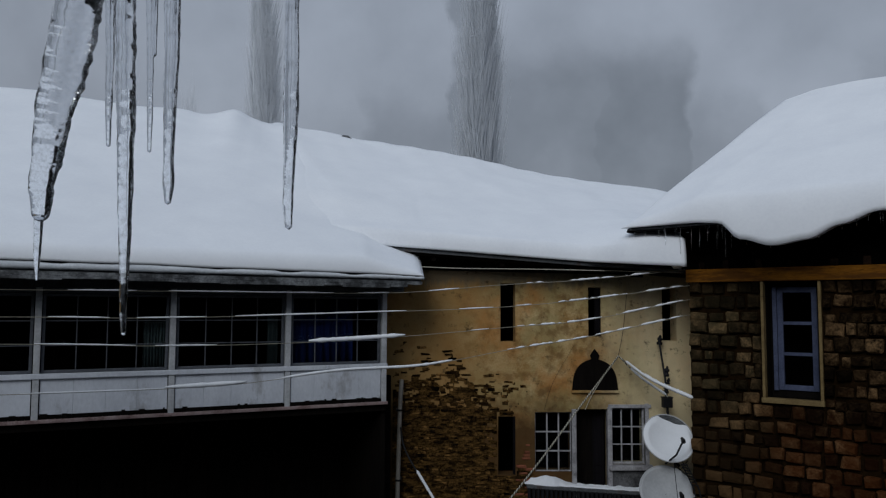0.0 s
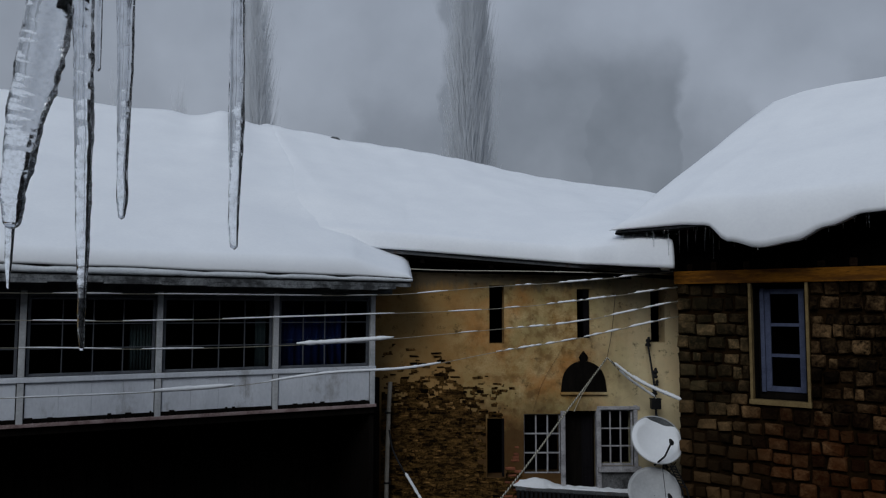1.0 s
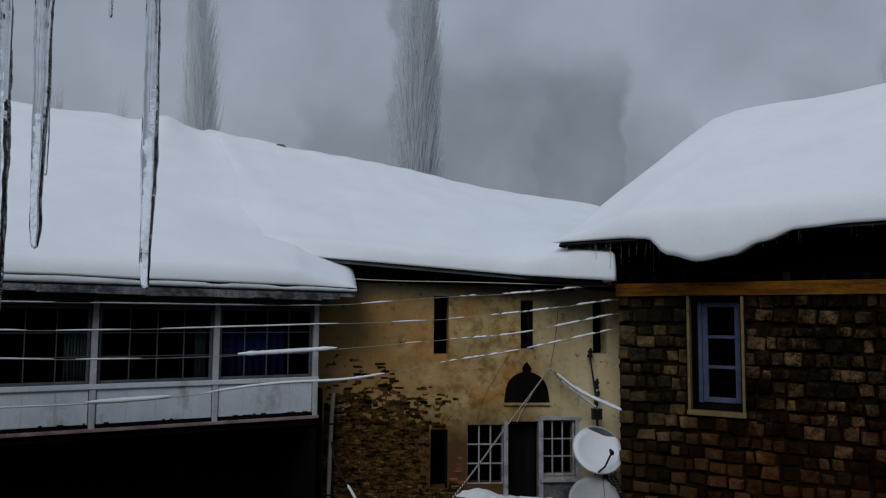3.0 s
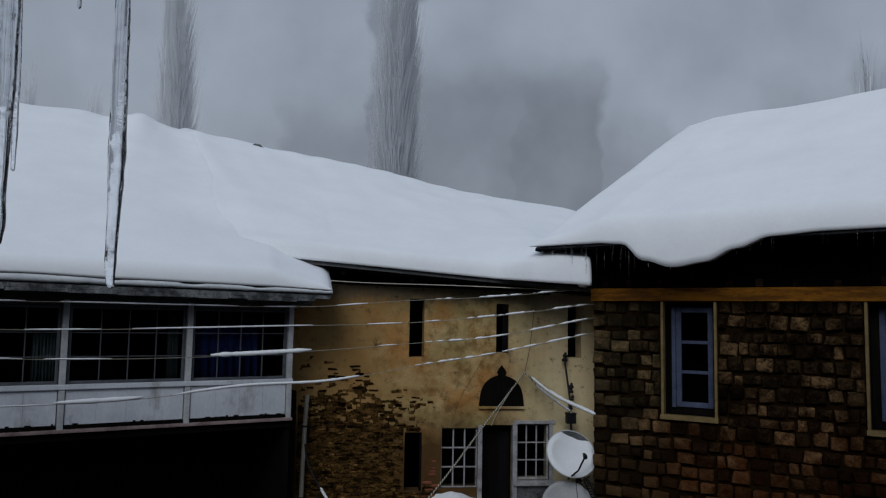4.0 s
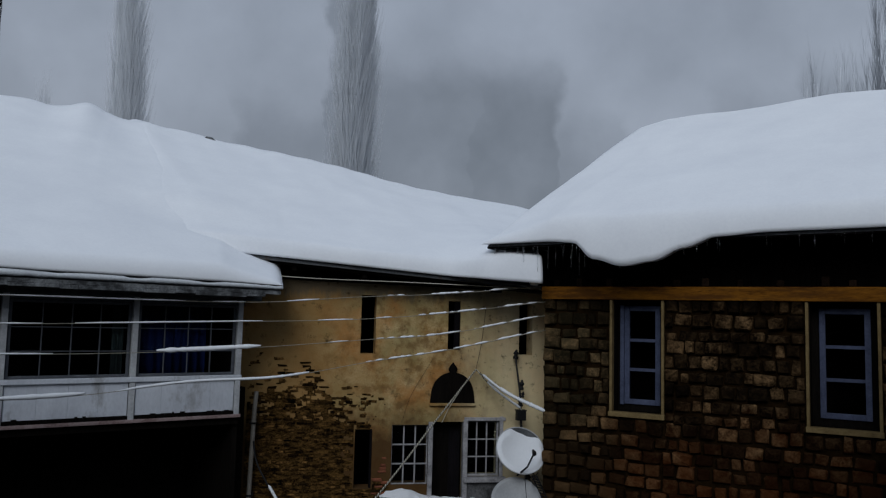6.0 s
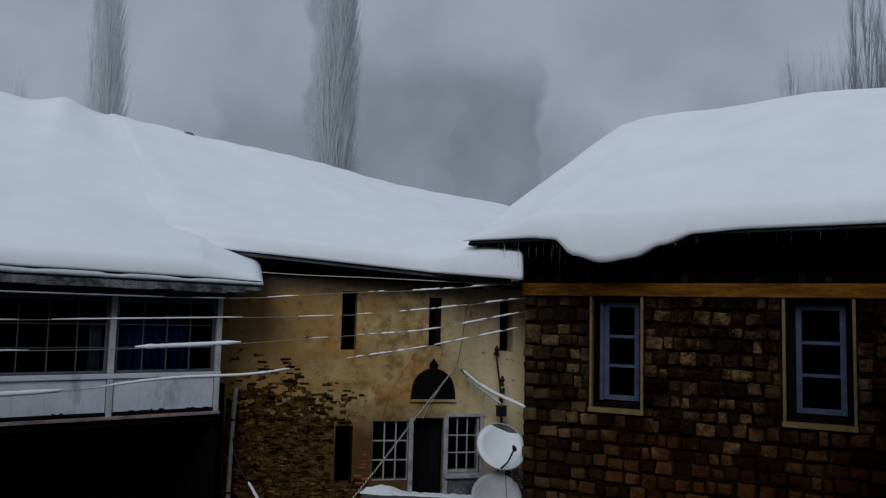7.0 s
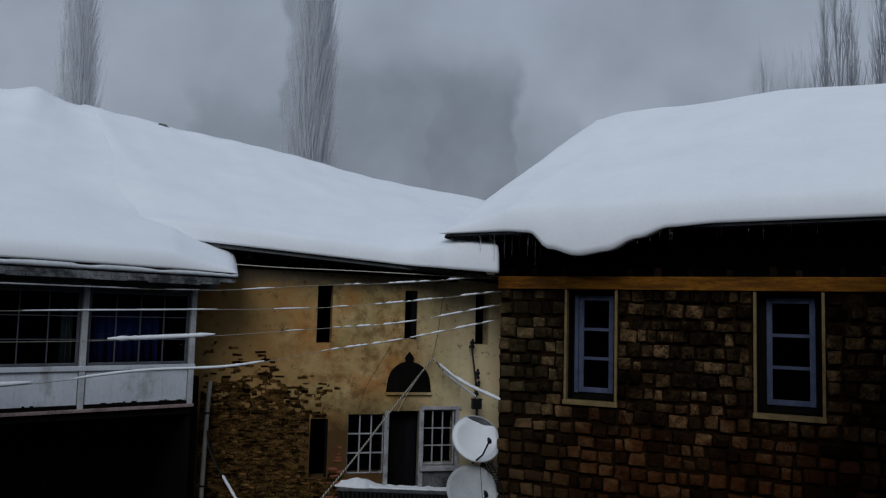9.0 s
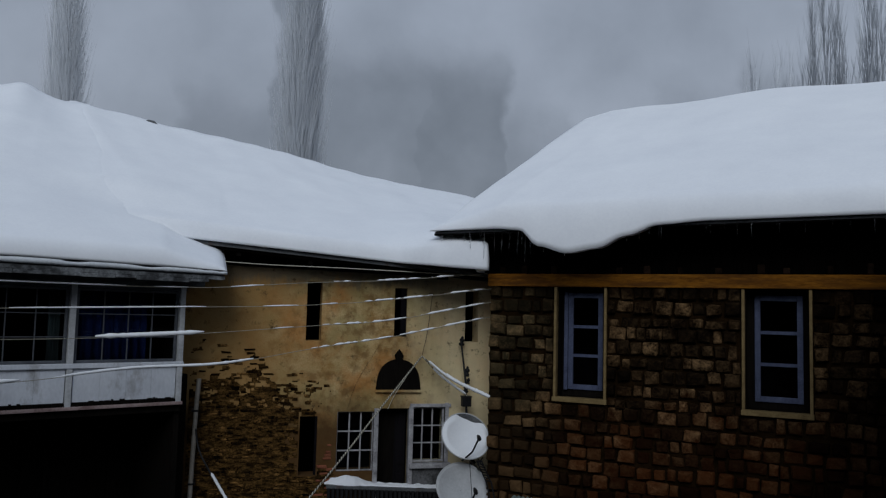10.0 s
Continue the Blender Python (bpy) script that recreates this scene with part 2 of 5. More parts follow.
DAMP_GREY = surface("damp_grey_board", (0.05, 0.05, 0.052), (0.15, 0.15, 0.155), scale=5, fine=40, rough=0.9, bump=0.4, gloss=0.05, stain=(0.02, 0.02, 0.02), stain_scale=4, stain_at=0.55)
WORN_WHITE = surface("worn_grey_white_paint", (0.22, 0.215, 0.225), (0.50, 0.49, 0.51), scale=5, fine=40, rough=0.8, bump=0.3, stain=(0.11, 0.105, 0.11), stain_scale=3.5, stain_at=0.56)


def glass(name, rough=0.02):
    m, n, l, b = nodes_of(name)
    b.inputs["Base Color"].default_value = (0.55, 0.6, 0.65, 1)
    b.inputs["Roughness"].default_value = rough
    b.inputs["IOR"].default_value = 1.22
    b.inputs["Transmission Weight"].default_value = 1.0
    return m


def ice():
    m, n, l, b = nodes_of("clear_ice")
    b.inputs["Base Color"].default_value = (0.95, 0.965, 0.985, 1)
    b.inputs["Roughness"].default_value = 0.04
    b.inputs["IOR"].default_value = 1.31
    b.inputs["Transmission Weight"].default_value = 1.0
    co = n.new("ShaderNodeTexCoord")
    mp = n.new("ShaderNodeMapping")
    mp.inputs["Scale"].default_value = (1, 1, 0.7)
    a = n.new("ShaderNodeTexNoise")
    a.inputs["Scale"].default_value, a.inputs["Detail"].default_value = 85, 5
    bp = n.new("ShaderNodeBump")
    bp.inputs["Strength"].default_value, bp.inputs["Distance"].default_value = 0.4, 0.0025
    l.new(co.outputs["Object"], mp.inputs[0])
    l.new(mp.outputs[0], a.inputs["Vector"])
    l.new(a.outputs[0], bp.inputs["Height"])
    l.new(bp.outputs[0], b.inputs["Normal"])
    behind = n.new("ShaderNodeBsdfTranslucent")
    behind.inputs[0].default_value = (0.93, 0.95, 0.98, 1)
    front = n.new("ShaderNodeBsdfDiffuse")
    front.inputs[0].default_value = (0.93, 0.95, 0.98, 1)
    cloudy = n.new("ShaderNodeMixShader")
    cloudy.inputs[0].default_value = 0.25
    l.new(behind.outputs[0], cloudy.inputs[1])
    l.new(front.outputs[0], cloudy.inputs[2])
    c = n.new("ShaderNodeTexNoise")
    c.inputs["Scale"].default_value, c.inputs["Detail"].default_value = 120, 5
    r = n.new("ShaderNodeMapRange")
    r.inputs[1].default_value, r.inputs[2].default_value = 0.50, 0.72
    r.inputs[3].default_value, r.inputs[4].default_value = 0.0, 0.22
    x = n.new("ShaderNodeMixShader")
    l.new(mp.outputs[0], c.inputs["Vector"])
    l.new(c.outputs[0], r.inputs[0])
    l.new(r.outputs[0], x.inputs[0])
    l.new(b.outputs[0], x.inputs[1])
    l.new(cloudy.outputs[0], x.inputs[2])
    l.new(x.outputs[0], n["Material Output"].inputs[0])
    return m


GLASS = glass("window_glass")
ICE = ice()
# mist haze is put into these bark colours, paler than bare bark
MIST_TREE = surface("misted_poplar_bark", (0.68, 0.71, 0.75), (0.80, 0.83, 0.87), scale=0.6, fine=6, rough=1.0, bump=0)
DIM_MIST_TREE = surface("dim_misted_poplar_bark", (0.63, 0.66, 0.70), (0.75, 0.78, 0.82), scale=0.6, fine=6, rough=1.0, bump=0)
PALE_MIST_TREE = surface("pale_misted_bark", (0.74, 0.77, 0.81), (0.84, 0.87, 0.91), scale=0.6, fine=6, rough=1.0, bump=0)
NEAR_MIST_TREE = surface("misted_grey_bark", (0.31, 0.33, 0.365), (0.44, 0.465, 0.505), scale=0.6, fine=6, rough=1.0, bump=0)


# ---- builders ----
def part(name, bm, material, parent=None, label="", smooth=False):
    me = bpy.data.meshes.new(name)
    bm.normal_update()
    bm.to_mesh(me)
    bm.free()
    me.materials.append(material)
    if smooth:
        for p in me.polygons:
            p.use_smooth = True
    ob = new(name, me)
    if parent:
        ob.parent = parent
    if label:
        tagged(ob, label=label)
    return ob


def thing(name, m, label, category, group="", kind=""):
    ob = new(name)
    ob.empty_display_size = 0.2
    ob.matrix_world = m
    return tagged(ob, label, category, group, kind)


def box(bm, x0, x1, y0, y1, z0, z1, bevel=0.0):
    g = bmesh.ops.create_cube(bm, size=1.0)
    for v in g["verts"]:
        v.co = Vector(((x0 + x1) / 2 + v.co.x * (x1 - x0), (y0 + y1) / 2 + v.co.y * (y1 - y0), (z0 + z1) / 2 + v.co.z * (z1 - z0)))
    if bevel:
        edges = {e for v in g["verts"] for e in v.link_edges}
        bmesh.ops.bevel(bm, geom=list(edges), offset=bevel, segments=2, affect="EDGES", profile=0.6)
    return bm


def boxes(*rows, bevel=0.0):
    bm = bmesh.new()
    for r in rows:
        box(bm, *r, bevel=bevel)
    return bm


def wall_with_holes(x0, x1, z0, z1, y0, y1, holes):
    """A wall of blocks that leaves real openings (hx0, hx1, hz0, hz1)."""
    bm = bmesh.new()
    xs = sorted({x0, x1, *[h[0] for h in holes], *[h[1] for h in holes]})
    zs = sorted({z0, z1, *[h[2] for h in holes], *[h[3] for h in holes]})

    def solid(i, k):
        if not (0 <= i < len(xs) - 1 and 0 <= k < len(zs) - 1):
            return False
        cx, cz = (xs[i] + xs[i + 1]) / 2, (zs[k] + zs[k + 1]) / 2
        return not any(h[0] < cx < h[1] and h[2] < cz < h[3] for h in holes)

    def quad(*c):
        bm.faces.new([bm.verts.new(p) for p in c])

    for i in range(len(xs) - 1):
        for k in range(len(zs) - 1):
            if not solid(i, k):
                continue
            a, b, c, d = xs[i], xs[i + 1], zs[k], zs[k + 1]
            quad((a, y0, c), (b, y0, c), (b, y0, d), (a, y0, d))
            quad((b, y1, c), (a, y1, c), (a, y1, d), (b, y1, d))
            if not solid(i - 1, k):
                quad((a, y1, c), (a, y0, c), (a, y0, d), (a, y1, d))
            if not solid(i + 1, k):
                quad((b, y0, c), (b, y1, c), (b, y1, d), (b, y0, d))
            if not solid(i, k - 1):
                quad((a, y1, c), (b, y1, c), (b, y0, c), (a, y0, c))
            if not solid(i, k + 1):
                quad((a, y0, d), (b, y0, d), (b, y1, d), (a, y1, d))
    bmesh.ops.remove_doubles(bm, verts=bm.verts, dist=0.0005)
    return bm


def tube(bm, pts, radii, sides=8, wobble=0.0, seed=0.0):
    rings = []
    for i, p in enumerate(pts):
        p = Vector(p)
        d = (Vector(pts[min(i + 1, len(pts) - 1)]) - Vector(pts[max(i - 1, 0)])).normalized()
        u = d.orthogonal().normalized() if abs(d.z) > 0.9 else d.cross(Vector((0, 0, 1))).normalized()
        if abs(d.z) > 0.9:
            u = (Vector((1, 0, 0)) - d * d.x).normalized()
        w = d.cross(u)
        ring = []
        for k in range(sides):
            a = 2 * math.pi * k / sides
            r = radii[i]
            if wobble:
                r *= 1 + wobble * noise.noise(Vector((math.cos(a) * 1.3 + seed, math.sin(a) * 1.3, i * 0.17 + seed)))
            ring.append(bm.verts.new(p + (u * math.cos(a) + w * math.sin(a)) * r))
        rings.append(ring)
    for a, b in zip(rings, rings[1:]):
        for k in range(sides):
            bm.faces.new((a[k], a[(k + 1) % sides], b[(k + 1) % sides], b[k]))
    bm.faces.new(rings[0][::-1])
    bm.faces.new(rings[-1])
    return bm


def along(pts, n):
    """n + 1 points on a smooth line through the given ones (Catmull-Rom)."""
    p = [Vector(q) for q in pts]
    p = [p[0] * 2 - p[1], *p, p[-1] * 2 - p[-2]]
    out = []
    m = len(p) - 3
    for i in range(n + 1):
        s = min(i / n * m, m - 1e-6)
        k = int(s)
        t = s - k
        a, b, c, d = p[k:k + 4]
        out.append(0.5 * (2 * b + (c - a) * t + (2 * a - 5 * b + 4 * c - d) * t * t + (3 * b - a - 3 * c + d) * t ** 3))
    return out


def lerp_line(rows, s):
    """Interpolates rows of (s, values...) at s, smoothly."""
    if s <= rows[0][0]:
        return rows[0][1:]
    for a, b in zip(rows, rows[1:]):
        if s <= b[0]:
            t = (s - a[0]) / (b[0] - a[0])
            t = t * t * (3 - 2 * t)
            return tuple(x + (y - x) * t for x, y in zip(a[1:], b[1:]))
    return rows[-1][1:]


def snow_cover(eave, ridge, thick, nu, nv, lip=0.16, rough=0.03, seed=0.0, back=None, inner=0.9, side=(0, 0), peak=None, jut=None):
    """A thick blanket of snow between an eave line and a ridge line (functions of 0..1), rounded at the eave, closed below."""
    bm = bmesh.new()
    grid = []
    for i in range(nu + 1):
        u = i / nu
        e, r = Vector(eave(u)), Vector(ridge(u))
        off = Vector(jut(u)) if jut else Vector()
        e += off
        flat = Vector((r.x - e.x, r.y - e.y, 0)).normalized()
        th = thick(u) if callable(thick) else thick
        for width, d in ((side[0], u), (side[1], 1 - u)):
            if width:
                th *= 0.32 * min(1, math.sqrt(d / width / 0.14)) + 0.68 * min(1, d / width) ** 1.5 + 0.02
        col = [e + flat * inner + Vector((0, 0, 0.02 + inner * 0.3)), e + flat * 0.12 + Vector((0, 0, 0.01))]
        for k in range(10):
            a = radians(66) * k / 9
            col.append(e + flat * (lip * (1 - math.cos(a)) - 0.05) + Vector((0, 0, th * math.sin(a))))
        start = col[-1].copy()
        for j in range(1, nv + 1):
            v = (j / nv) ** 1.25
            p = (start - off).lerp(r, v) + off * (1 - v) ** 9
            p.z += 0.10 * th * math.sin(math.pi * min(1, v * 2.5) ** 0.7)
            nz = noise.noise(Vector((p.x * 0.45 + seed, p.y * 0.45, 1.0))) * 2.2 + noise.noise(Vector((p.x * 1.6, p.y * 1.6 + seed, 3.0))) * 0.6
            p.z += rough * nz * min(1, j / 4)
            if peak:
                p.z += peak(u, v)
            col.append(p)
        if back:
            col.append(r + flat * 0.5 + Vector((0, 0, -0.12)))
            col.append(r + flat * back[0] + Vector((0, 0, -back[1])))
        grid.append([bm.verts.new(p) for p in col])
    for a, b in zip(grid, grid[1:]):
        for k in range(len(a) - 1):
            bm.faces.new((a[k], b[k], b[k + 1], a[k + 1]))
    bm.faces.new(grid[0])
    bm.faces.new(grid[-1][::-1])
    return bm


# ---- ground and distance ----
def ground():
    bm = bmesh.new()
    n = 40
    xs = [(-1 if i < n / 2 else 1) * (abs(i - n / 2) / (n / 2)) ** 3 * 1500 for i in range(n + 1)]
    rows = [[bm.verts.new((x, y + 6, 1.0 + 0.08 * noise.noise(Vector((x * 0.3, y * 0.3, 0))) - 0.0)) for x in xs] for y in xs]
    for a, b in zip(rows, rows[1:]):
        for k in range(n):
            bm.faces.new((a[k], a[k + 1], b[k + 1], b[k]))
    ob = part("ground", bm, DARK_YARD, smooth=True)
    return tagged(ob, "unseen yard between houses, dark to cut bounced light, patches of snow", "ground", kind="structure")


ground()


def backdrop():
    """A far glowing curtain with mist and the dim mass of hillside woods painted on it."""
    bm = bmesh.new()
    cols = []
    for i in range(61):
        a = radians(-75 + 150 * i / 60)
        cols.append([bm.verts.new((250 * math.sin(a) / max(0.35, math.cos(a)) * 0.75, 250 * min(1, math.cos(a) + 0.35), z)) for z in (0, 40, 80, 120, 170)])
    for a, b in zip(cols, cols[1:]):
        for k in range(4):
            bm.faces.new((a[k], b[k], b[k + 1], a[k + 1]))
    m, n, l, b = nodes_of("mist_and_far_woods")
    co = n.new("ShaderNodeTexCoord")
    warp = n.new("ShaderNodeTexNoise")
    warp.inputs["Scale"].default_value, warp.inputs["Detail"].default_value = 0.05, 7
    l.new(co.outputs["Object"], warp.inputs["Vector"])
    wv = n.new("ShaderNodeVectorMath")
    wv.operation = "MULTIPLY_ADD"
    wv.inputs[1].default_value = (20, 20, 20)
    l.new(warp.outputs["Color"], wv.inputs[0])
    l.new(co.outputs["Object"], wv.inputs[2])
    off = n.new("ShaderNodeVectorMath")
    off.operation = "SUBTRACT"
    off.inputs[1].default_value = (10, 10, 10)
    l.new(wv.outputs[0], off.inputs[0])
    sep = n.new("ShaderNodeSeparateXYZ")
    l.new(off.outputs[0], sep.inputs[0])

    def step(axis, lo, hi):
        r = n.new("ShaderNodeMapRange")
        r.interpolation_type = "SMOOTHSTEP"
        r.inputs[1].default_value, r.inputs[2].default_value = min(lo, hi), max(lo, hi)
        r.inputs[3].default_value, r.inputs[4].default_value = (0, 1) if lo < hi else (1, 0)
        l.new(sep.outputs[axis], r.inputs[0])
        return r.outputs[0]

    def math2(op, a, b):
        x = n.new("ShaderNodeMath")
        x.operation = op
        for i, v in enumerate((a, b)):
            if isinstance(v, float):
                x.inputs[i].default_value = v
            else:
                l.new(v, x.inputs[i])
        return x.outputs[0]

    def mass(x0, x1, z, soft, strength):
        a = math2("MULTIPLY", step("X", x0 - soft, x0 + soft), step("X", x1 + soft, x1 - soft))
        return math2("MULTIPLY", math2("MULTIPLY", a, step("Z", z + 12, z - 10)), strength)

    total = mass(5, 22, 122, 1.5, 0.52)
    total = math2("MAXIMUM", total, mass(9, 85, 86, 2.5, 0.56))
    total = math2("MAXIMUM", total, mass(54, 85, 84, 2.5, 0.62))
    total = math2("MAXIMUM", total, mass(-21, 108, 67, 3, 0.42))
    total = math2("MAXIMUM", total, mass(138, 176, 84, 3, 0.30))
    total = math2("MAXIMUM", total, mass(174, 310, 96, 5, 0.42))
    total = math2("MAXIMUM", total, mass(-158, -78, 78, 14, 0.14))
    streak = n.new("ShaderNodeTexNoise")
    streak.inputs["Scale"].default_value, streak.inputs["Detail"].default_value = 0.05, 7
    l.new(co.outputs["Object"], streak.inputs["Vector"])
    sr = n.new("ShaderNodeMapRange")
    sr.inputs[1].default_value, sr.inputs[2].default_value = 0.3, 0.7
    sr.inputs[3].default_value, sr.inputs[4].default_value = 0.76, 1.16
    l.new(streak.outputs[0], sr.inputs[0])
    total = math2("MULTIPLY", total, sr.outputs[0])
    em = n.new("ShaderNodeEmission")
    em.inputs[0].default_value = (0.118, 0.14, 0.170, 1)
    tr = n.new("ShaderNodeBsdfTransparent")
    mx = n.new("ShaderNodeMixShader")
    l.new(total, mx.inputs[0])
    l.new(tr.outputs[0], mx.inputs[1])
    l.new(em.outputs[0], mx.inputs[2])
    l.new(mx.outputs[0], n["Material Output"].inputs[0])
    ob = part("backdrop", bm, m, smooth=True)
    tagged(ob, "far glowing sheet painted with grey mist and dim hillside woods", "backdrop", kind="structure")


backdrop()


# ---- the ochre house across the yard ----
ochre_house = thing("ochre_house", pose(0, 12, 0), "ochre-plastered old house with exposed brown brickwork and snowy roof", "house")
SLITS = ((1.34, 1.585, 4.40, 5.36), (2.79, 3.0, 4.49, 5.30), (4.015, 4.25, 4.42, 5.29), (1.30, 1.58, 2.25, 3.19))
M_WIN_L, M_WIN_R, M_DOOR = (1.90, 2.50, 2.30, 3.26), (3.13, 3.70, 2.42, 3.33), (2.56, 3.12, 1.35, 3.31)
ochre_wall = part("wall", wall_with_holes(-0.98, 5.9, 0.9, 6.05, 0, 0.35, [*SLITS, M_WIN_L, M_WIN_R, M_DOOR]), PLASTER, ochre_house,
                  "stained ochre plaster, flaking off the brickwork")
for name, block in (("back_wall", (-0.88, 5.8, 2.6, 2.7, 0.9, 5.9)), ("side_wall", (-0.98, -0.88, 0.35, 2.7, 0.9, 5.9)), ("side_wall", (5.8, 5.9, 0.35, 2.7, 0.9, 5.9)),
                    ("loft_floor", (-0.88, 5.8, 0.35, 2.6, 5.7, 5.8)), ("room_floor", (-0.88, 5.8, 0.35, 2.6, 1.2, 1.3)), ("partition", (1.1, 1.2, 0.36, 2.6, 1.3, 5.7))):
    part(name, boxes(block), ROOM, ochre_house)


def eave_z(x):
    return 5.872 - 0.0755 * x


def slab(bm, corners, thickness):
    top = [Vector(c) for c in corners]
    low = [c - Vector((0, 0, thickness)) for c in top]
    t, b = [bm.verts.new(c) for c in top], [bm.verts.new(c) for c in low]
    bm.faces.new(t)
    bm.faces.new(b[::-1])
    k = len(t)
    for i in range(k):
        bm.faces.new((t[i], b[i], b[(i + 1) % k], t[(i + 1) % k]))
    return bm


def ochre_roof():
    bm = bmesh.new()
    slab(bm, [(-2.0, -0.62, eave_z(-2.0)), (6.2, -0.62, eave_z(6.2)), (6.2, 5.0, 7.35), (-2.0, 5.0, 8.75)], 0.05)
    slab(bm, [(-2.0, 5.0, 8.75), (6.2, 5.0, 7.35), (6.2, 9.5, 5.2), (-2.0, 9.5, 6.2)], 0.05)
    part("roof", bm, TIN, ochre_house, "tin roof under snow")
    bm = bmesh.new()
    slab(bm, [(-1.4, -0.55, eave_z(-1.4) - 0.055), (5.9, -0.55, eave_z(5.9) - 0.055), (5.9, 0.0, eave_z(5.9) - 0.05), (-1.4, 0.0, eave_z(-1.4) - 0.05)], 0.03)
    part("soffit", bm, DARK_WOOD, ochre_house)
    for k in range(-1, 6):
        bm = bmesh.new()
        x = -0.9 + k * 1.1
        z = eave_z(x) - 0.09
        slab(bm, [(x, -0.5, z), (x + 0.07, -0.5, z), (x + 0.07, 0.0, z + 0.02), (x, 0.0, z + 0.02)], 0.07)
        part("rafter", bm, DARK_WOOD, ochre_house)
    bm = bmesh.new()
    # strip put in dark for eave shade: deep beside the veranda, running out to nothing as the eave comes down
    ends = [(x, y, z) for x, z in ((-1.4, eave_z(-1.4) - 0.09), (3.65, eave_z(3.65) - 0.09), (3.65, 5.50), (-1.4, 5.61)) for y in (-0.035, -0.004)]
    shade_strip = [bm.verts.new(p) for p in ends]
    for q in ((0, 2, 4, 6), (7, 5, 3, 1), (0, 1, 3, 2), (2, 3, 5, 4), (4, 5, 7, 6), (6, 7, 1, 0)):
        bm.faces.new([shade_strip[k] for k in q])
    bmesh.ops.recalc_face_normals(bm, faces=bm.faces)
    part("eave_shade_strip", bm, DARK_WOOD, ochre_house, "dark strip standing in for shade under the eave")


ochre_roof()


def opening_window(house, m, w, h, cols, rows, bar, paint, frame_w=0.05, depth=0.06, pane_mat=GLASS, pane_label="", name="window"):
    """A window with its frame, glazing bars and panes; local x across, z up, y inward from the frame's face."""
    win = part(name, boxes((0, frame_w, 0, depth, 0, h), (w - frame_w, w, 0, depth, 0, h),
                           (frame_w, w - frame_w, 0, depth, 0, frame_w), (frame_w, w - frame_w, 0, depth, h - frame_w, h), bevel=0.006), paint, house)
    win.matrix_local = m
    iw, ih = (w - 2 * frame_w) / cols, (h - 2 * frame_w) / rows
    bars = [part("glazing_bar", boxes((-bar / 2, bar / 2, 0.008, depth - 0.01, 0, h - 2 * frame_w)), paint, win) for _ in range(cols - 1)]
    for k, b in enumerate(bars):
        b.matrix_local = pose(frame_w + iw * (k + 1), 0, frame_w)
    for k in range(rows - 1):
        b = part("glazing_bar", boxes((0, w - 2 * frame_w, 0.012, depth - 0.014, -bar / 2, bar / 2)), paint, win)
        b.matrix_local = pose(frame_w, 0, frame_w + ih * (k + 1))
    first = None
    for i in range(cols):
        for k in range(rows):
            if first is None:
                p = first = part("pane", boxes((0.002, iw - 0.002, depth * 0.5, depth * 0.5 + 0.005, 0.002, ih - 0.002)), pane_mat, win)
            else:
                p = new("pane", first.data)
                p.parent = win
            p.matrix_local = pose(frame_w + iw * i, 0, frame_w + ih * k)
            p.visible_shadow = False
    return win


opening_window(ochre_house, pose(M_WIN_L[0], 0.05, M_WIN_L[2]), M_WIN_L[1] - M_WIN_L[0], M_WIN_L[3] - M_WIN_L[2], 3, 3, 0.02, WORN_WHITE, 0.016)
opening_window(ochre_house, pose(M_WIN_R[0], 0.05, M_WIN_R[2]), M_WIN_R[1] - M_WIN_R[0], M_WIN_R[3] - M_WIN_R[2], 3, 3, 0.017, WORN_WHITE, 0.03)
part("door_post", boxes((2.50, 2.575, -0.03, 0.1, 1.35, 3.31), bevel=0.008), WORN_WHITE, ochre_house)
part("door_post", boxes((3.085, 3.16, -0.03, 0.1, 1.35, 3.34), bevel=0.008), WORN_WHITE, ochre_house)
part("window_trim", boxes((3.70, 3.765, -0.02, 0.1, 2.36, 3.40), bevel=0.008), WORN_WHITE, ochre_house)
part("lintel", boxes((3.10, 3.80, -0.03, 0.05, 3.33, 3.385), bevel=0.008), WORN_WHITE, ochre_house)
part("sill", boxes((3.10, 3.80, -0.10, 0.05, 2.34, 2.42), bevel=0.01), WORN_WHITE, ochre_house)
part("apron", boxes((3.16, 3.78, -0.02, 0.05, 1.5, 2.34), bevel=0.01), DAMP_GREY, ochre_house, "grey boarded panel under the window")
part("door", boxes((2.56, 2.90, 0.30, 0.34, 1.36, 3.30), bevel=0.008), DARK_WOOD, ochre_house)
leaf = part("door_leaf", boxes((0, 0.20, 0, 0.04, 1.36, 3.30), bevel=0.008), DOOR, ochre_house, "door leaf standing ajar")
leaf.matrix_local = pose(2.89, 0.31, 0, 0, 0, -20)
for a, b in ((1.5, 2.2), (2.35, 3.15)):
    part("door_panel", boxes((0.04, 0.16, -0.012, 0.0, a, b), bevel=0.005), DOOR, leaf)
part("jamb", boxes((2.905, 2.998, 0.03, 0.115, 4.50, 5.29), bevel=0.006), DOOR, ochre_house, "brown wooden jamb")
part("jamb", boxes((1.545, 1.578, -0.012, 0.10, 2.26, 3.18), bevel=0.006), DOOR, ochre_house)


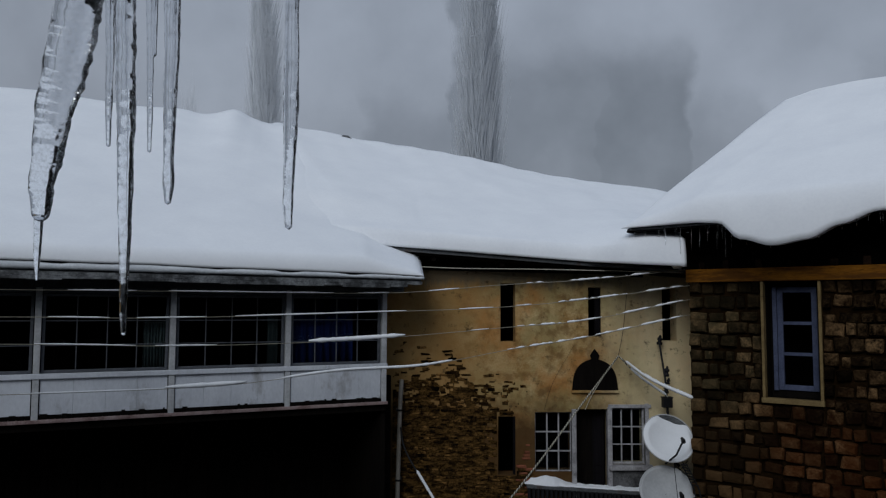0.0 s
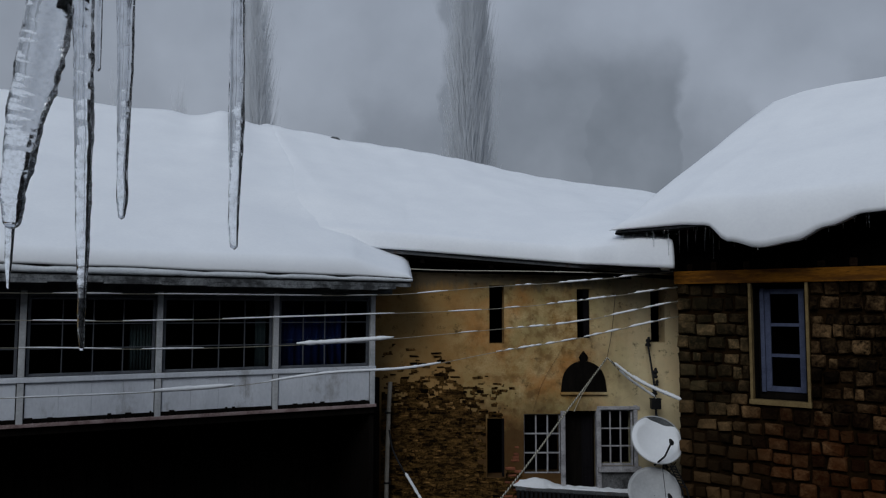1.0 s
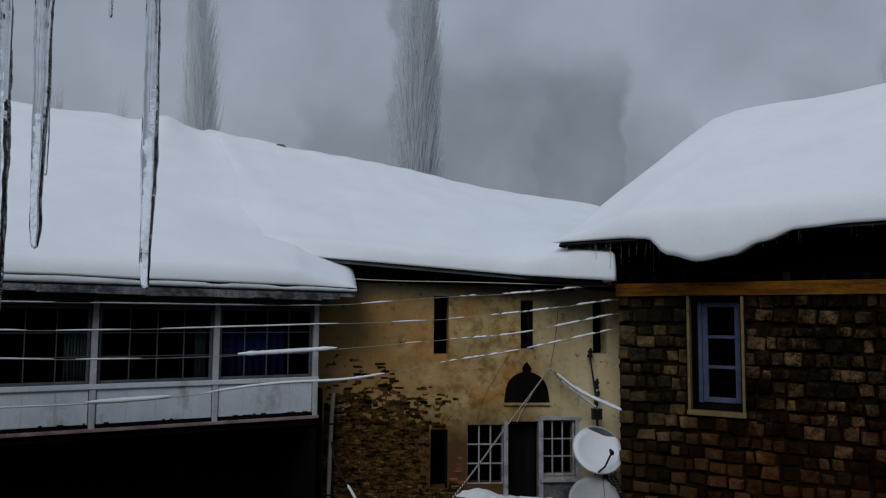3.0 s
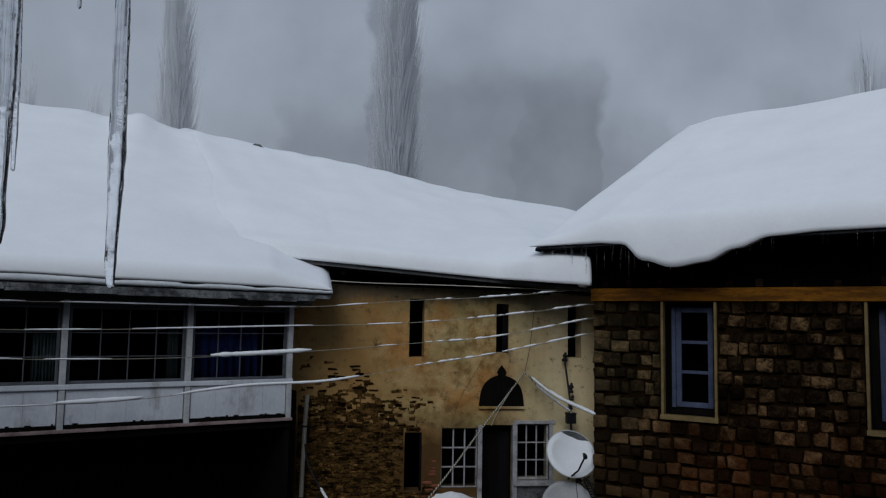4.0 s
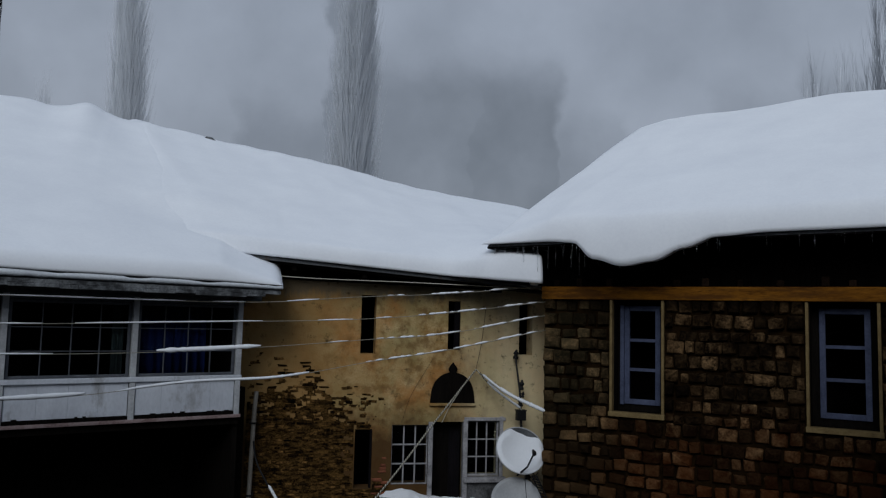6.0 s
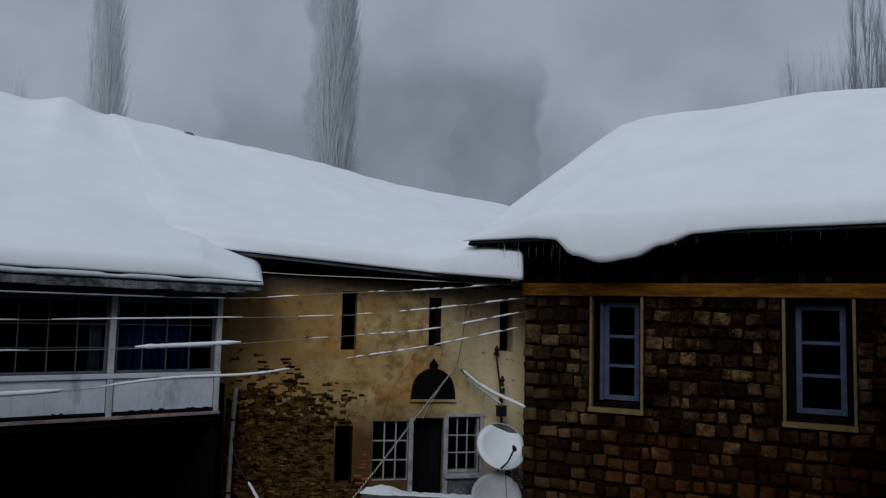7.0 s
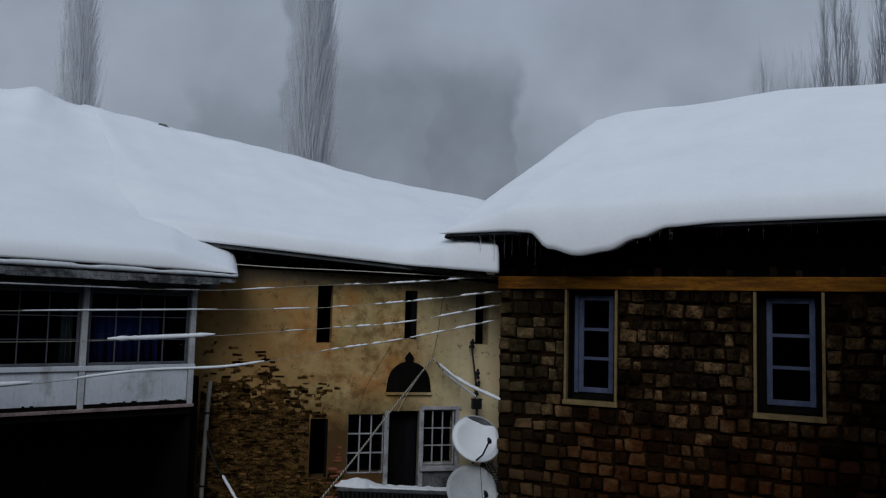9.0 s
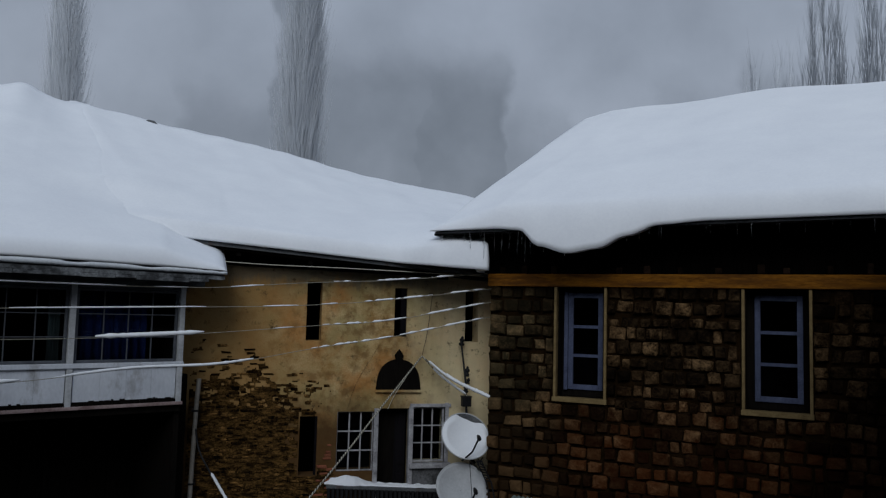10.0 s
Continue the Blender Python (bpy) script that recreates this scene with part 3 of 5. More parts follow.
def arched_vent():
    """Black onion-arched hood with a finial, a shallow relief."""
    bm = bmesh.new()
    out = []
    for k in range(25):
        a = math.pi * k / 24
        x = -0.365 * math.cos(a)
        z = 0.50 * math.sin(a) ** 0.72
        out.append((x, z))
    out = [(-0.375, 0.0), *out[1:11], (-0.055, 0.50), (-0.075, 0.555), (-0.05, 0.60), (0.0, 0.665), (0.05, 0.60), (0.075, 0.555), (0.055, 0.50), *out[14:24], (0.375, 0.0)]
    f = [bm.verts.new((x, -0.05, z)) for x, z in out]
    b = [bm.verts.new((x, 0.02, z)) for x, z in out]
    bm.faces.new(f)
    for i in range(len(f)):
        j = (i + 1) % len(f)
        bm.faces.new((f[j], f[i], b[i], b[j]))
    ob = part("arched_vent", bm, DARK_WOOD, ochre_house, "black onion-arched vent with a finial")
    ob.location = (2.885, 0, 3.62)
    part("vent_sill", boxes((2.50, 3.27, -0.06, 0.0, 3.575, 3.618), bevel=0.006), PLASTER, ochre_house)


arched_vent()


VERANDA = pose(-0.53, 11.05, 0, 0, 0, 26.2)
def ochre_snow():
    def eave(u):
        x = -4.6 + u * 10.4
        return (x, 11.36, eave_z(x) + 0.01)

    def jut(u):
        """Where the snow has slid and hangs further out, by the stone house."""
        x = -4.6 + u * 10.4
        f = min(1, max(0, (x - 2.6) / 0.7), max(0, (4.02 - x) / 0.10))
        f = f * f * (3 - 2 * f)
        return (0, -f * (0.6 + 0.55 * max(0, x - 3.3)), -0.02 * f)

    def ridge(u):
        x = -9.0 + u * 16.0
        return (x, 17.0, 9.32 - 0.174 * (x + 4.2) - 0.62 * max(0, -3.4 - x))

    def thick(u):
        x = -4.6 + u * 10.4
        f = min(1, max(0, (x - 2.8) / 0.8))
        return 0.30 + 0.16 * f * f * (3 - 2 * f)

    bm = snow_cover(eave, ridge, thick, 190, 44, lip=0.16, rough=0.035, seed=3.0, back=(4.5, 2.2), inner=0.5, jut=jut,
                    peak=lambda u, v: (0.006 * math.sin(u * 60) + 0.006 * math.sin(u * 140 + 1)) * v)
    return bm




def bare(x, z):
    """Above nought where the plaster has come off: deep in the patch it is all gone, towards the edge only in blotches."""
    up = (4.02 - 0.34 * max(0, x) - z) * 1.5
    side = (1.45 - x) * 2.2
    foot = (2.45 - z) * 3
    n = 0.75 * noise.noise(Vector((x * 2.4, z * 3.4, 4.0))) + 0.85 * noise.noise(Vector((x * 6.5, z * 11, 2.0))) + 0.7 * noise.noise(Vector((x * 15, z * 28, 6.0)))
    return min(up, max(side, foot)) + n


def bared_patch():
    """Rough mortar bed where the plaster has come away, standing a little proud in flakes."""
    bm = bmesh.new()
    n, m = 115, 140
    grid = {}
    for i in range(n + 1):
        for k in range(m + 1):
            x, z = -0.42 + 2.3 * i / n, 1.6 + 2.8 * k / m
            clear = all(not (a - 0.01 < x < b + 0.01 and c - 0.01 < z < d + 0.01) for a, b, c, d in (*SLITS, M_WIN_L))
            if clear and bare(x, z) > 0.13:
                grid[i, k] = bm.verts.new((x, -0.006 + 0.005 * noise.noise(Vector((x * 9, z * 9, 0))), z))
    for i in range(n):
        for k in range(m):
            q = [grid.get(c) for c in ((i, k), (i + 1, k), (i + 1, k + 1), (i, k + 1))]
            if all(q):
                bm.faces.new(q)
    part("mortar_bed", bm, EARTH, ochre_wall, "dark bared mortar where plaster fell")


bared_patch()


def ridge_cap():
    bm = bmesh.new()
    tube(bm, [(-0.14, 0, 0.01), (-0.06, 0, 0.04), (0.05, 0, 0.025), (0.15, 0, -0.04)], [0.012, 0.03, 0.03, 0.012], 10)
    cap = part("ridge_cap", bm, TIN, smooth=True)
    cap.location = (-1.78, 16.9, 8.84)
    tagged(cap, "small grey tin cap poking from the ridge snow", "roof vent")


ridge_cap()


# ---- the veranda house, its glazed front at an angle to the yard ----
veranda_house = thing("veranda_house", VERANDA, "house with a white-boarded glazed veranda and snowy roof", "house")
POSTS = (0.0, -1.485, -3.065, -4.68, -6.30, -7.90)
END = POSTS[-1]
for s in POSTS:
    part("post", boxes((s - 0.038, s + 0.038, -0.06, 0.06, 3.52, 5.22), bevel=0.008), GREY, veranda_house)
part("sill_rail", boxes((END - 0.05, 0.05, -0.075, 0.06, 4.045, 4.11), bevel=0.01), WHITE, veranda_house)
for s1, s0 in zip(POSTS, POSTS[1:]):
    s1, s0 = s1 - 0.05, s0 + 0.05
    w = (s1 - s0) / 4
    for j in range(4):
        part("board", boxes((s0 + j * w + 0.001, s0 + (j + 1) * w - 0.001, -0.035 - 0.0015 * (j % 2), 0.03, 3.60, 4.044), bevel=0.002), WHITE, veranda_house)
part("rusty_edge", boxes((END - 0.05, 0.06, -0.07, 0.05, 3.50, 3.545), bevel=0.008), RUST, veranda_house, "rust-streaked bottom edge strip")


def ragged_strip():
    bm = bmesh.new()
    x = END
    while x < 0:
        w = random.uniform(0.025, 0.10)
        box(bm, x, x + w - 0.01, -0.045, 0.0, 3.545, 3.575 + 0.045 * random.random() ** 1.5)
        x += w
    tagged(part("ragged_strip", bm, DARK_WOOD, veranda_house, "dark rotted lower edge of the boards"), kind="stuff")


ragged_strip()
part("fascia", boxes((END - 0.05, 0.30, -0.10, -0.04, 5.19, 5.32), bevel=0.008), TIN, veranda_house)
part("head_rail", boxes((END - 0.05, 0.06, -0.04, 0.06, 5.12, 5.19), bevel=0.006), LEAD, veranda_house)
for s1, s0 in zip(POSTS, POSTS[1:]):
    opening_window(veranda_house, pose(s0 + 0.05, -0.01, 4.115), s1 - s0 - 0.10, 1.0, 4, 3, 0.012, LEAD, 0.035, 0.045)
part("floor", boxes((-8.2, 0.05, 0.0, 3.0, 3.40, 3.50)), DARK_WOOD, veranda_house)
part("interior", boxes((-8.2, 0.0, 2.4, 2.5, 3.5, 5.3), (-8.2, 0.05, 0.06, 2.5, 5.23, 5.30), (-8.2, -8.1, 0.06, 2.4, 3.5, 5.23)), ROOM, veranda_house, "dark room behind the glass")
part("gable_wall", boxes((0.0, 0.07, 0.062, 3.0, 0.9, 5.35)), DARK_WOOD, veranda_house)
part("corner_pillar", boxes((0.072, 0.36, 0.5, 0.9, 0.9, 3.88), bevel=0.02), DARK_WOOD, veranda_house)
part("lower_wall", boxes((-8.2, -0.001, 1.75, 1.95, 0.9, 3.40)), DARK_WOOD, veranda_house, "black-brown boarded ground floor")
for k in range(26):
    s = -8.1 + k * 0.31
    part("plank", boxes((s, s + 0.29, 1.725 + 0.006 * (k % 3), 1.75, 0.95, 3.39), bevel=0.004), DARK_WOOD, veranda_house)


def curtain(s0, s1, material, z0=4.12, z1=5.1):
    bm = bmesh.new()
    n = 36
    cols = []
    for i in range(n + 1):
        x = s0 + (s1 - s0) * i / n
        y = 0.13 + 0.025 * math.sin(i * 1.35) + 0.01 * math.sin(i * 0.6)
        cols.append([bm.verts.new((x, y + d, z)) for d, z in ((0, z0), (0, z1), (0.01, z1), (0.01, z0))])
    for a, b in zip(cols, cols[1:]):
        for k in range(4):
            bm.faces.new((a[k], b[k], b[(k + 1) % 4], a[(k + 1) % 4]))
    ob = part("curtain", bm, material, smooth=True)
    ob.matrix_world = VERANDA
    return tagged(ob, "gathered curtain behind the veranda glass", "curtain", "veranda curtains")


tagged(curtain(-1.42, -0.45, BLUE_CLOTH), "deep blue curtain behind the veranda glass")
tagged(curtain(-1.74, -1.60, CURTAIN), "pale curtain drawn to the veranda post")
tagged(curtain(-3.42, -3.12, CURTAIN, 4.12, 4.75), "pale green curtain bunched low at a veranda post")


def veranda_roof():
    bm = bmesh.new()
    slab(bm, [(-9.0, -0.58, 5.42), (0.36, -0.58, 5.36), (0.36, 0.3, 5.80), (-0.75, 5.9, 8.7), (-9.0, 5.9, 8.7)], 0.04)
    slab(bm, [(-9.0, 5.9, 8.7), (-0.75, 5.9, 8.7), (-0.2, 10.5, 6.0), (-9.0, 10.5, 6.0)], 0.04)
    part("roof", bm, TIN, veranda_house, "tin roof under snow")
    bm = bmesh.new()
    n = 120
    prev = None
    for i in range(n + 1):
        s = -9.0 + 9.36 * i / n
        z = 5.40 - 0.0064 * (s + 9) + 0.003 * math.sin(i * 2.1)
        a = [bm.verts.new((s, -0.62, z)), bm.verts.new((s, -0.62, z - 0.05)), bm.verts.new((s, -0.56, z - 0.05)), bm.verts.new((s, -0.56, z))]
        if prev:
            for k in range(4):
                bm.faces.new((prev[k], a[k], a[(k + 1) % 4], prev[(k + 1) % 4]))
        prev = a
    part("eave_edge", bm, GALVANISED, veranda_house, "grey tin edge under the snow")
    rnd = random.Random(12)
    s = -9.0
    while s < 0.05:
        w = rnd.uniform(0.2, 0.8)
        drop = rnd.uniform(0.03, 0.06)
        part("drip_sheet", boxes((s, min(s + w, 0.12) - 0.002, -0.632 + rnd.uniform(-0.012, 0.012), -0.60, 5.345 - drop - 0.0064 * (s + 9), 5.345 - 0.0064 * (s + 9)), bevel=0.006), GALVANISED, veranda_house)
        s += w
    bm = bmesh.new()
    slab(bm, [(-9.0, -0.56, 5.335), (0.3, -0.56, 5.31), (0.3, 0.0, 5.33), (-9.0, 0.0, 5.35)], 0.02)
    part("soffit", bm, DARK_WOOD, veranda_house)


veranda_roof()


def crust(s):
    """Height of the old crusted layer that the fresh blanket lies on."""
    return 0.125 - 0.008 * (s + 9) + 0.012 * noise.noise(Vector((s * 1.3, 0, 2)))


def snow_crust():
    """Old icy layer along the veranda's eave, with open gaps here and there under the fresh snow."""
    bm = bmesh.new()
    prev = None
    n = 260
    for i in range(n + 1):
        s = -9.0 + 9.38 * i / n
        z = 5.425 - 0.006 * (s + 9)
        h = crust(s)
        gap = 0.022 * max(0.0, noise.noise(Vector((s * 2.1, 3, 0))) + 0.3 * noise.noise(Vector((s * 9, 1, 0))) - 0.02) * 2
        h = max(0.012, h - min(gap, 0.02))
        out = -0.650 + 0.008 * noise.noise(Vector((s * 3, 0, 6)))
        prof = ((-0.52, 0.0), (out + 0.02, -0.006 + 0.006 * noise.noise(Vector((s * 7, 2, 2)))), (out + 0.002, 0.25 * h), (out, 0.6 * h), (out + 0.012, 0.92 * h), (out + 0.035, h), (-0.52, h))
        a = [bm.verts.new((s, y, z + dz)) for y, dz in prof]
        if prev:
            for k in range(len(a)):
                bm.faces.new((prev[k], a[k], a[(k + 1) % len(a)], prev[(k + 1) % len(a)]))
        else:
            bm.faces.new(a)
        prev = a
    bm.faces.new(prev[::-1])
    ob = part("snow_crust", bm, OLD_SNOW, smooth=True)
    ob.matrix_world = VERANDA
    tagged(ob, "old grey icy snow layer along the veranda's eave", "snow", kind="stuff")


snow_crust()


def veranda_snow():
    def eave(u):
        s = -9.0 + u * 9.40
        return (s, -0.60, 5.43 - 0.006 * (s + 9) + crust(s))

    def ridge(u):
        s = -9.0 + u * 12.0
        return (s, 6.0, 9.16 - 0.02 * max(0, s + 3.7) - 0.34 * max(0, s + 0.55))

    def peak(u, v):
        s = -9.0 + u * 12.0
        return v ** 3 * (0.20 * math.exp(-((s + 1.0) / 0.33) ** 2) + 0.03 * math.sin(s * 2.3) - 0.05 * math.exp(-((s + 1.75) / 0.25) ** 2))

    bm = snow_cover(eave, ridge, lambda u: 0.34 - crust(-9.0 + u * 9.4), 150, 44, lip=0.2, rough=0.03, seed=8.0, back=(4.5, 2.4), inner=0.5, side=(0, 0.10), peak=peak)
    return bm


def drifted_valley(low, high, m, k):
    """Both blankets drift into one another in the valley: where they lie within k of each other they rise to a common smooth hollow."""
    back = m.inverted()
    trees = BVHTree.FromBMesh(low), BVHTree.FromBMesh(high)
    down = Vector((0, 0, -1))

    def height(tree, p):
        hit = tree.ray_cast(Vector((p.x, p.y, 30)), down)[0]
        return hit.z if hit else None

    moves = []
    for bm, own, other, to_world, to_other, far in ((low, trees[0], trees[1], Matrix(), back, 17.02), (high, trees[1], trees[0], m, m, 6.02)):
        for v in bm.verts:
            w = to_world @ v.co
            fade = min(1, max(0, (w.y - 11.75) / 0.6))
            z = height(other, to_other @ v.co)
            top = height(own, v.co)
            if not fade or z is None or v.co.y > far or top is None or top - v.co.z > 0.03:
                continue
            d = abs(v.co.z - z)
            if d < k:
                lift = max(v.co.z, z) + (k - d) ** 2 / (4 * k) - v.co.z
                if z > v.co.z:
                    lift -= min(0.06, 0.35 * d)
                moves.append((v, lift * fade))
    for v, lift in moves:
        v.co.z += lift


ochre_blanket, veranda_blanket = ochre_snow(), veranda_snow()
drifted_valley(ochre_blanket, veranda_blanket, VERANDA, 0.8)
tagged(part("roof_snow", ochre_blanket, SNOW, smooth=True), "thick smooth snow blanket on the ochre house's roof", "snow", kind="stuff")
veranda_blanket = part("roof_snow", veranda_blanket, SNOW, smooth=True)
veranda_blanket.matrix_world = VERANDA
tagged(veranda_blanket, "deep smooth snow blanket on the veranda house's roof", "snow", kind="stuff")


# ---- the stone house ----
STONE_AT = pose(4.14, 11.0, 0, 0, 0, -39.5)
stone_house = thing("stone_house", STONE_AT, "brown rubble-stone house with ochre eave band and snow-laden roof", "house")
R_WINS = ((1.06, 1.87), (3.75, 4.64))
RW_Z = (3.63, 5.345)
holes = [(a + 0.035, b - 0.035, RW_Z[0] + 0.04, RW_Z[1]) for a, b in R_WINS]
stone_wall = part("wall", wall_with_holes(0.0, 10.0, 0.9, 5.346, 0.03, 0.5, holes), MORTAR, stone_house, "rubble stones in dark mortar")
part("upper_wall", boxes((0.0, 10.0, 0.06, 0.5, 5.55, 6.35)), EAVE_BLACK, stone_house, "boarding under the eave, colour blackened for shade")
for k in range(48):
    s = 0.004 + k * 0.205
    part("upper_board", boxes((s, s + 0.195, 0.035 + 0.006 * (k % 3), 0.06, 5.552, 6.2), bevel=0.003), EAVE_BLACK, stone_house)
rnd = random.Random(77)
for k in range(20):
    s = 0.12 + k * 0.47 + rnd.uniform(-0.08, 0.08)
    w, h = rnd.uniform(0.07, 0.11), rnd.uniform(0.08, 0.15)
    part("joist_end", boxes((s, s + w, -0.012 - rnd.uniform(0, 0.02), 0.034, 5.552, 5.552 + h), bevel=0.018), JOIST, stone_house)
part("side_wall", boxes((0.0, 0.4, 0.5, 6.0, 0.9, 6.2)), PLASTER, stone_house)
part("eave_band", boxes((-0.03, 10.0, -0.05, 0.5, 5.35, 5.545), bevel=0.012), BAND, stone_house, "ochre-stained timber band")
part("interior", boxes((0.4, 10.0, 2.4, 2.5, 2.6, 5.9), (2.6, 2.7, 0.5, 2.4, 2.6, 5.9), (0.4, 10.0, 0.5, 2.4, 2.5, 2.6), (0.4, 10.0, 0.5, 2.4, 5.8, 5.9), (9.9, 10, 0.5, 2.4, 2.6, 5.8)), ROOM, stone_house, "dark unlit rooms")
for a, b in R_WINS:
    z0, z1 = RW_Z
    sur = part("window_surround", boxes((a, a + 0.04, -0.02, 0.08, z0, z1), (b - 0.04, b, -0.02, 0.08, z0, z1), bevel=0.006), CREAM, stone_house)
    part("sill", boxes((a - 0.01, b + 0.01, -0.05, 0.10, z0 - 0.01, z0 + 0.06), bevel=0.008), CREAM, sur)
    part("reveal", boxes((a + 0.036, a + 0.05, 0.081, 0.40, z0 + 0.045, z1), (b - 0.05, b - 0.036, 0.081, 0.40, z0 + 0.045, z1),
                         (a + 0.05, b - 0.05, 0.081, 0.40, z0 + 0.042, z0 + 0.056), (a + 0.05, b - 0.05, 0.081, 0.40, z1 - 0.014, z1 - 0.001)), DARK_WOOD, sur)
    part("back_frame", boxes((a + 0.05, a + 0.16, 0.285, 0.34, z0 + 0.06, z1 - 0.02), (b - 0.13, b - 0.05, 0.285, 0.34, z0 + 0.06, z1 - 0.02),
                             (a + 0.16, b - 0.13, 0.285, 0.34, z0 + 0.06, z0 + 0.16), (a + 0.16, b - 0.13, 0.285, 0.34, z1 - 0.085, z1 - 0.02)), DARK_WOOD, sur)
    win = opening_window(stone_house, pose(a + 0.15, 0.26, z0 + 0.16), b - a - 0.27, z1 - z0 - 0.24, 1, 3, 0.045, BLUE, 0.075, 0.05, name="casement")
    if a < 2:
        part("outer_stile", boxes((-0.06, -0.002, -0.03, 0.05, -0.01, z1 - z0 - 0.23), bevel=0.006), BLUE, win)


def stone_roof():
    bm = bmesh.new()
    slab(bm, [(-0.68, -0.68, 6.15), (10.5, -0.70, 6.325), (10.5, 3.9, 8.85), (0.75, 3.9, 8.6)], 0.05)
    slab(bm, [(-0.68, -0.68, 6.15), (0.75, 3.9, 8.6), (-0.4, 8.2, 6.1)], 0.05)
    slab(bm, [(0.75, 3.9, 8.6), (10.5, 3.9, 8.85), (10.5, 8.2, 6.3), (-0.4, 8.2, 6.1)], 0.05)
    part("roof", bm, TIN, stone_house, "tin roof under snow")
    bm = bmesh.new()
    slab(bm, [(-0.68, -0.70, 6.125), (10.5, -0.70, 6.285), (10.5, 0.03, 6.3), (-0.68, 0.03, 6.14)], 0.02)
    part("soffit", bm, EAVE_BLACK, stone_house)
    part("corner_post", boxes((-0.09, -0.002, -0.06, 0.1, 5.55, 6.12), bevel=0.006), DARK_WOOD, stone_house)


stone_roof()
SAG = ((-0.8, 0.0), (0.35, 0.0), (0.75, 0.03), (1.08, 0.26), (1.5, 0.36), (1.9, 0.31), (2.3, 0.16), (2.75, 0.03), (3.4, 0.0), (12, 0.0))


def stone_snow():
    def eave(u):
        s = -0.74 + u * 11.2
        d = lerp_line(SAG, s)[0]
        return (s, -0.72 - 0.3 * d, 6.165 + 0.0143 * (s + 0.74) - 1.12 * d)

    def ridge(u):
        s = 0.42 + u * 10.6
        return (s, 4.0, 9.09 + 0.028 * (s - 0.5))

    def thick(u):
        s = -0.74 + u * 11.2
        return 0.42 + lerp_line(SAG, s)[0]

    bm = snow_cover(eave, ridge, thick, 130, 40, lip=0.24, rough=0.03, seed=14.0, inner=0.45, side=(0.10, 0),
                    peak=lambda u, v: 0.03 * v ** 3 * math.sin(u * 21) - 0.10 * v ** 2 * max(0, 0.05 - u) / 0.05)
    # hip end, facing away from the yard
    hip = [bm.verts.new(p) for p in ((-0.70, -0.66, 6.17), (0.50, 4.0, 8.80), (-0.55, 8.3, 6.2), (10.6, 8.3, 6.4), (11.0, 4.0, 9.4))]
    bm.faces.new((hip[0], hip[1], hip[2]))
    bm.faces.new((hip[1], hip[4], hip[3], hip[2]))
    ob = part("roof_snow", bm, SNOW, smooth=True)
    ob.matrix_world = STONE_AT
    tagged(ob, "deep snow blanket sagging over the stone house's eave", "snow", kind="stuff")


stone_snow()


def eave_fringe():
    """Thin icicles and drips along the stone house's eave, too many to tell apart."""
    rnd = random.Random(31)
    bm = bmesh.new()
    s = -0.6
    while s < 8.0:
        d = lerp_line(SAG, s)[0]
        ln = rnd.choice((0.04, 0.07, 0.12, 0.22)) * rnd.uniform(0.7, 1.1) * (0.5 if d > 0.1 else 1)
        z = 6.15 + 0.0143 * (s + 0.74) - d + 0.02
        y = -0.74 - 0.3 * d
        tube(bm, [(s, y + 0.02, z), (s, y + 0.02, z - ln * 0.5), (s, y + 0.02, z - ln)], [0.007, 0.005, 0.0015], 5)
        s += rnd.uniform(0.03, 0.16)
    for k in range(15):
        s = -0.56 + 1.6 * (k / 14) ** 1.2 + rnd.uniform(-0.03, 0.03)
        ln = rnd.uniform(0.14, 0.46)
        y = -0.66 + rnd.uniform(0.0, 0.12)
        tube(bm, [(s, y, 6.15), (s, y, 6.13 - ln * 0.5), (s, y, 6.13 - ln)], [0.009, 0.007, 0.002], 5)
    ob = part("eave_icicles", bm, ICE, smooth=True)
    ob.matrix_world = STONE_AT
    tagged(ob, "fringe of thin icicles along the stone house's eave", "icicles", kind="stuff")


eave_fringe()


# ---- cables across the yard ----
def cable(name, pts, radius, material, label, n=60, parent=None):
    line = along(pts, n)
    bm = bmesh.new()
    tube(bm, line, [radius] * len(line), 6)
    ob = part(name, bm, material, smooth=True)
    return tagged(ob, label, "cable", "overhead cables")


def snow_on(ob_pts, t0, t1, radius, parent, broken=0.0):
    """A ridge of snow lying along a stretch of a cable, fallen away in places where it is broken."""
    line = along(ob_pts, 300)
    seg = line[int(t0 * 300):int(t1 * 300) + 1]
    k = len(seg)
    if k < 3:
        return
    bm = bmesh.new()
    rad = [radius * (0.35 + 0.65 * min(1, i / 5, (k - 1 - i) / 5)) * (1 + 0.35 * noise.noise(Vector((i * 0.55, t0 * 9, 0))) + 0.25 * noise.noise(Vector((i * 0.17, t0 * 5, 3)))) for i in range(k)]
    if broken:
        rad = [v * max(0.04, min(1.0, 0.84 + broken * noise.noise(Vector((i * 0.26, t0 * 13, 8))))) for i, v in enumerate(rad)]
    tube(bm, [p + Vector((0, 0, radius * 0.7)) for p in seg], rad, 6)
    part("snow_ridge", bm, SNOW, parent, smooth=True)


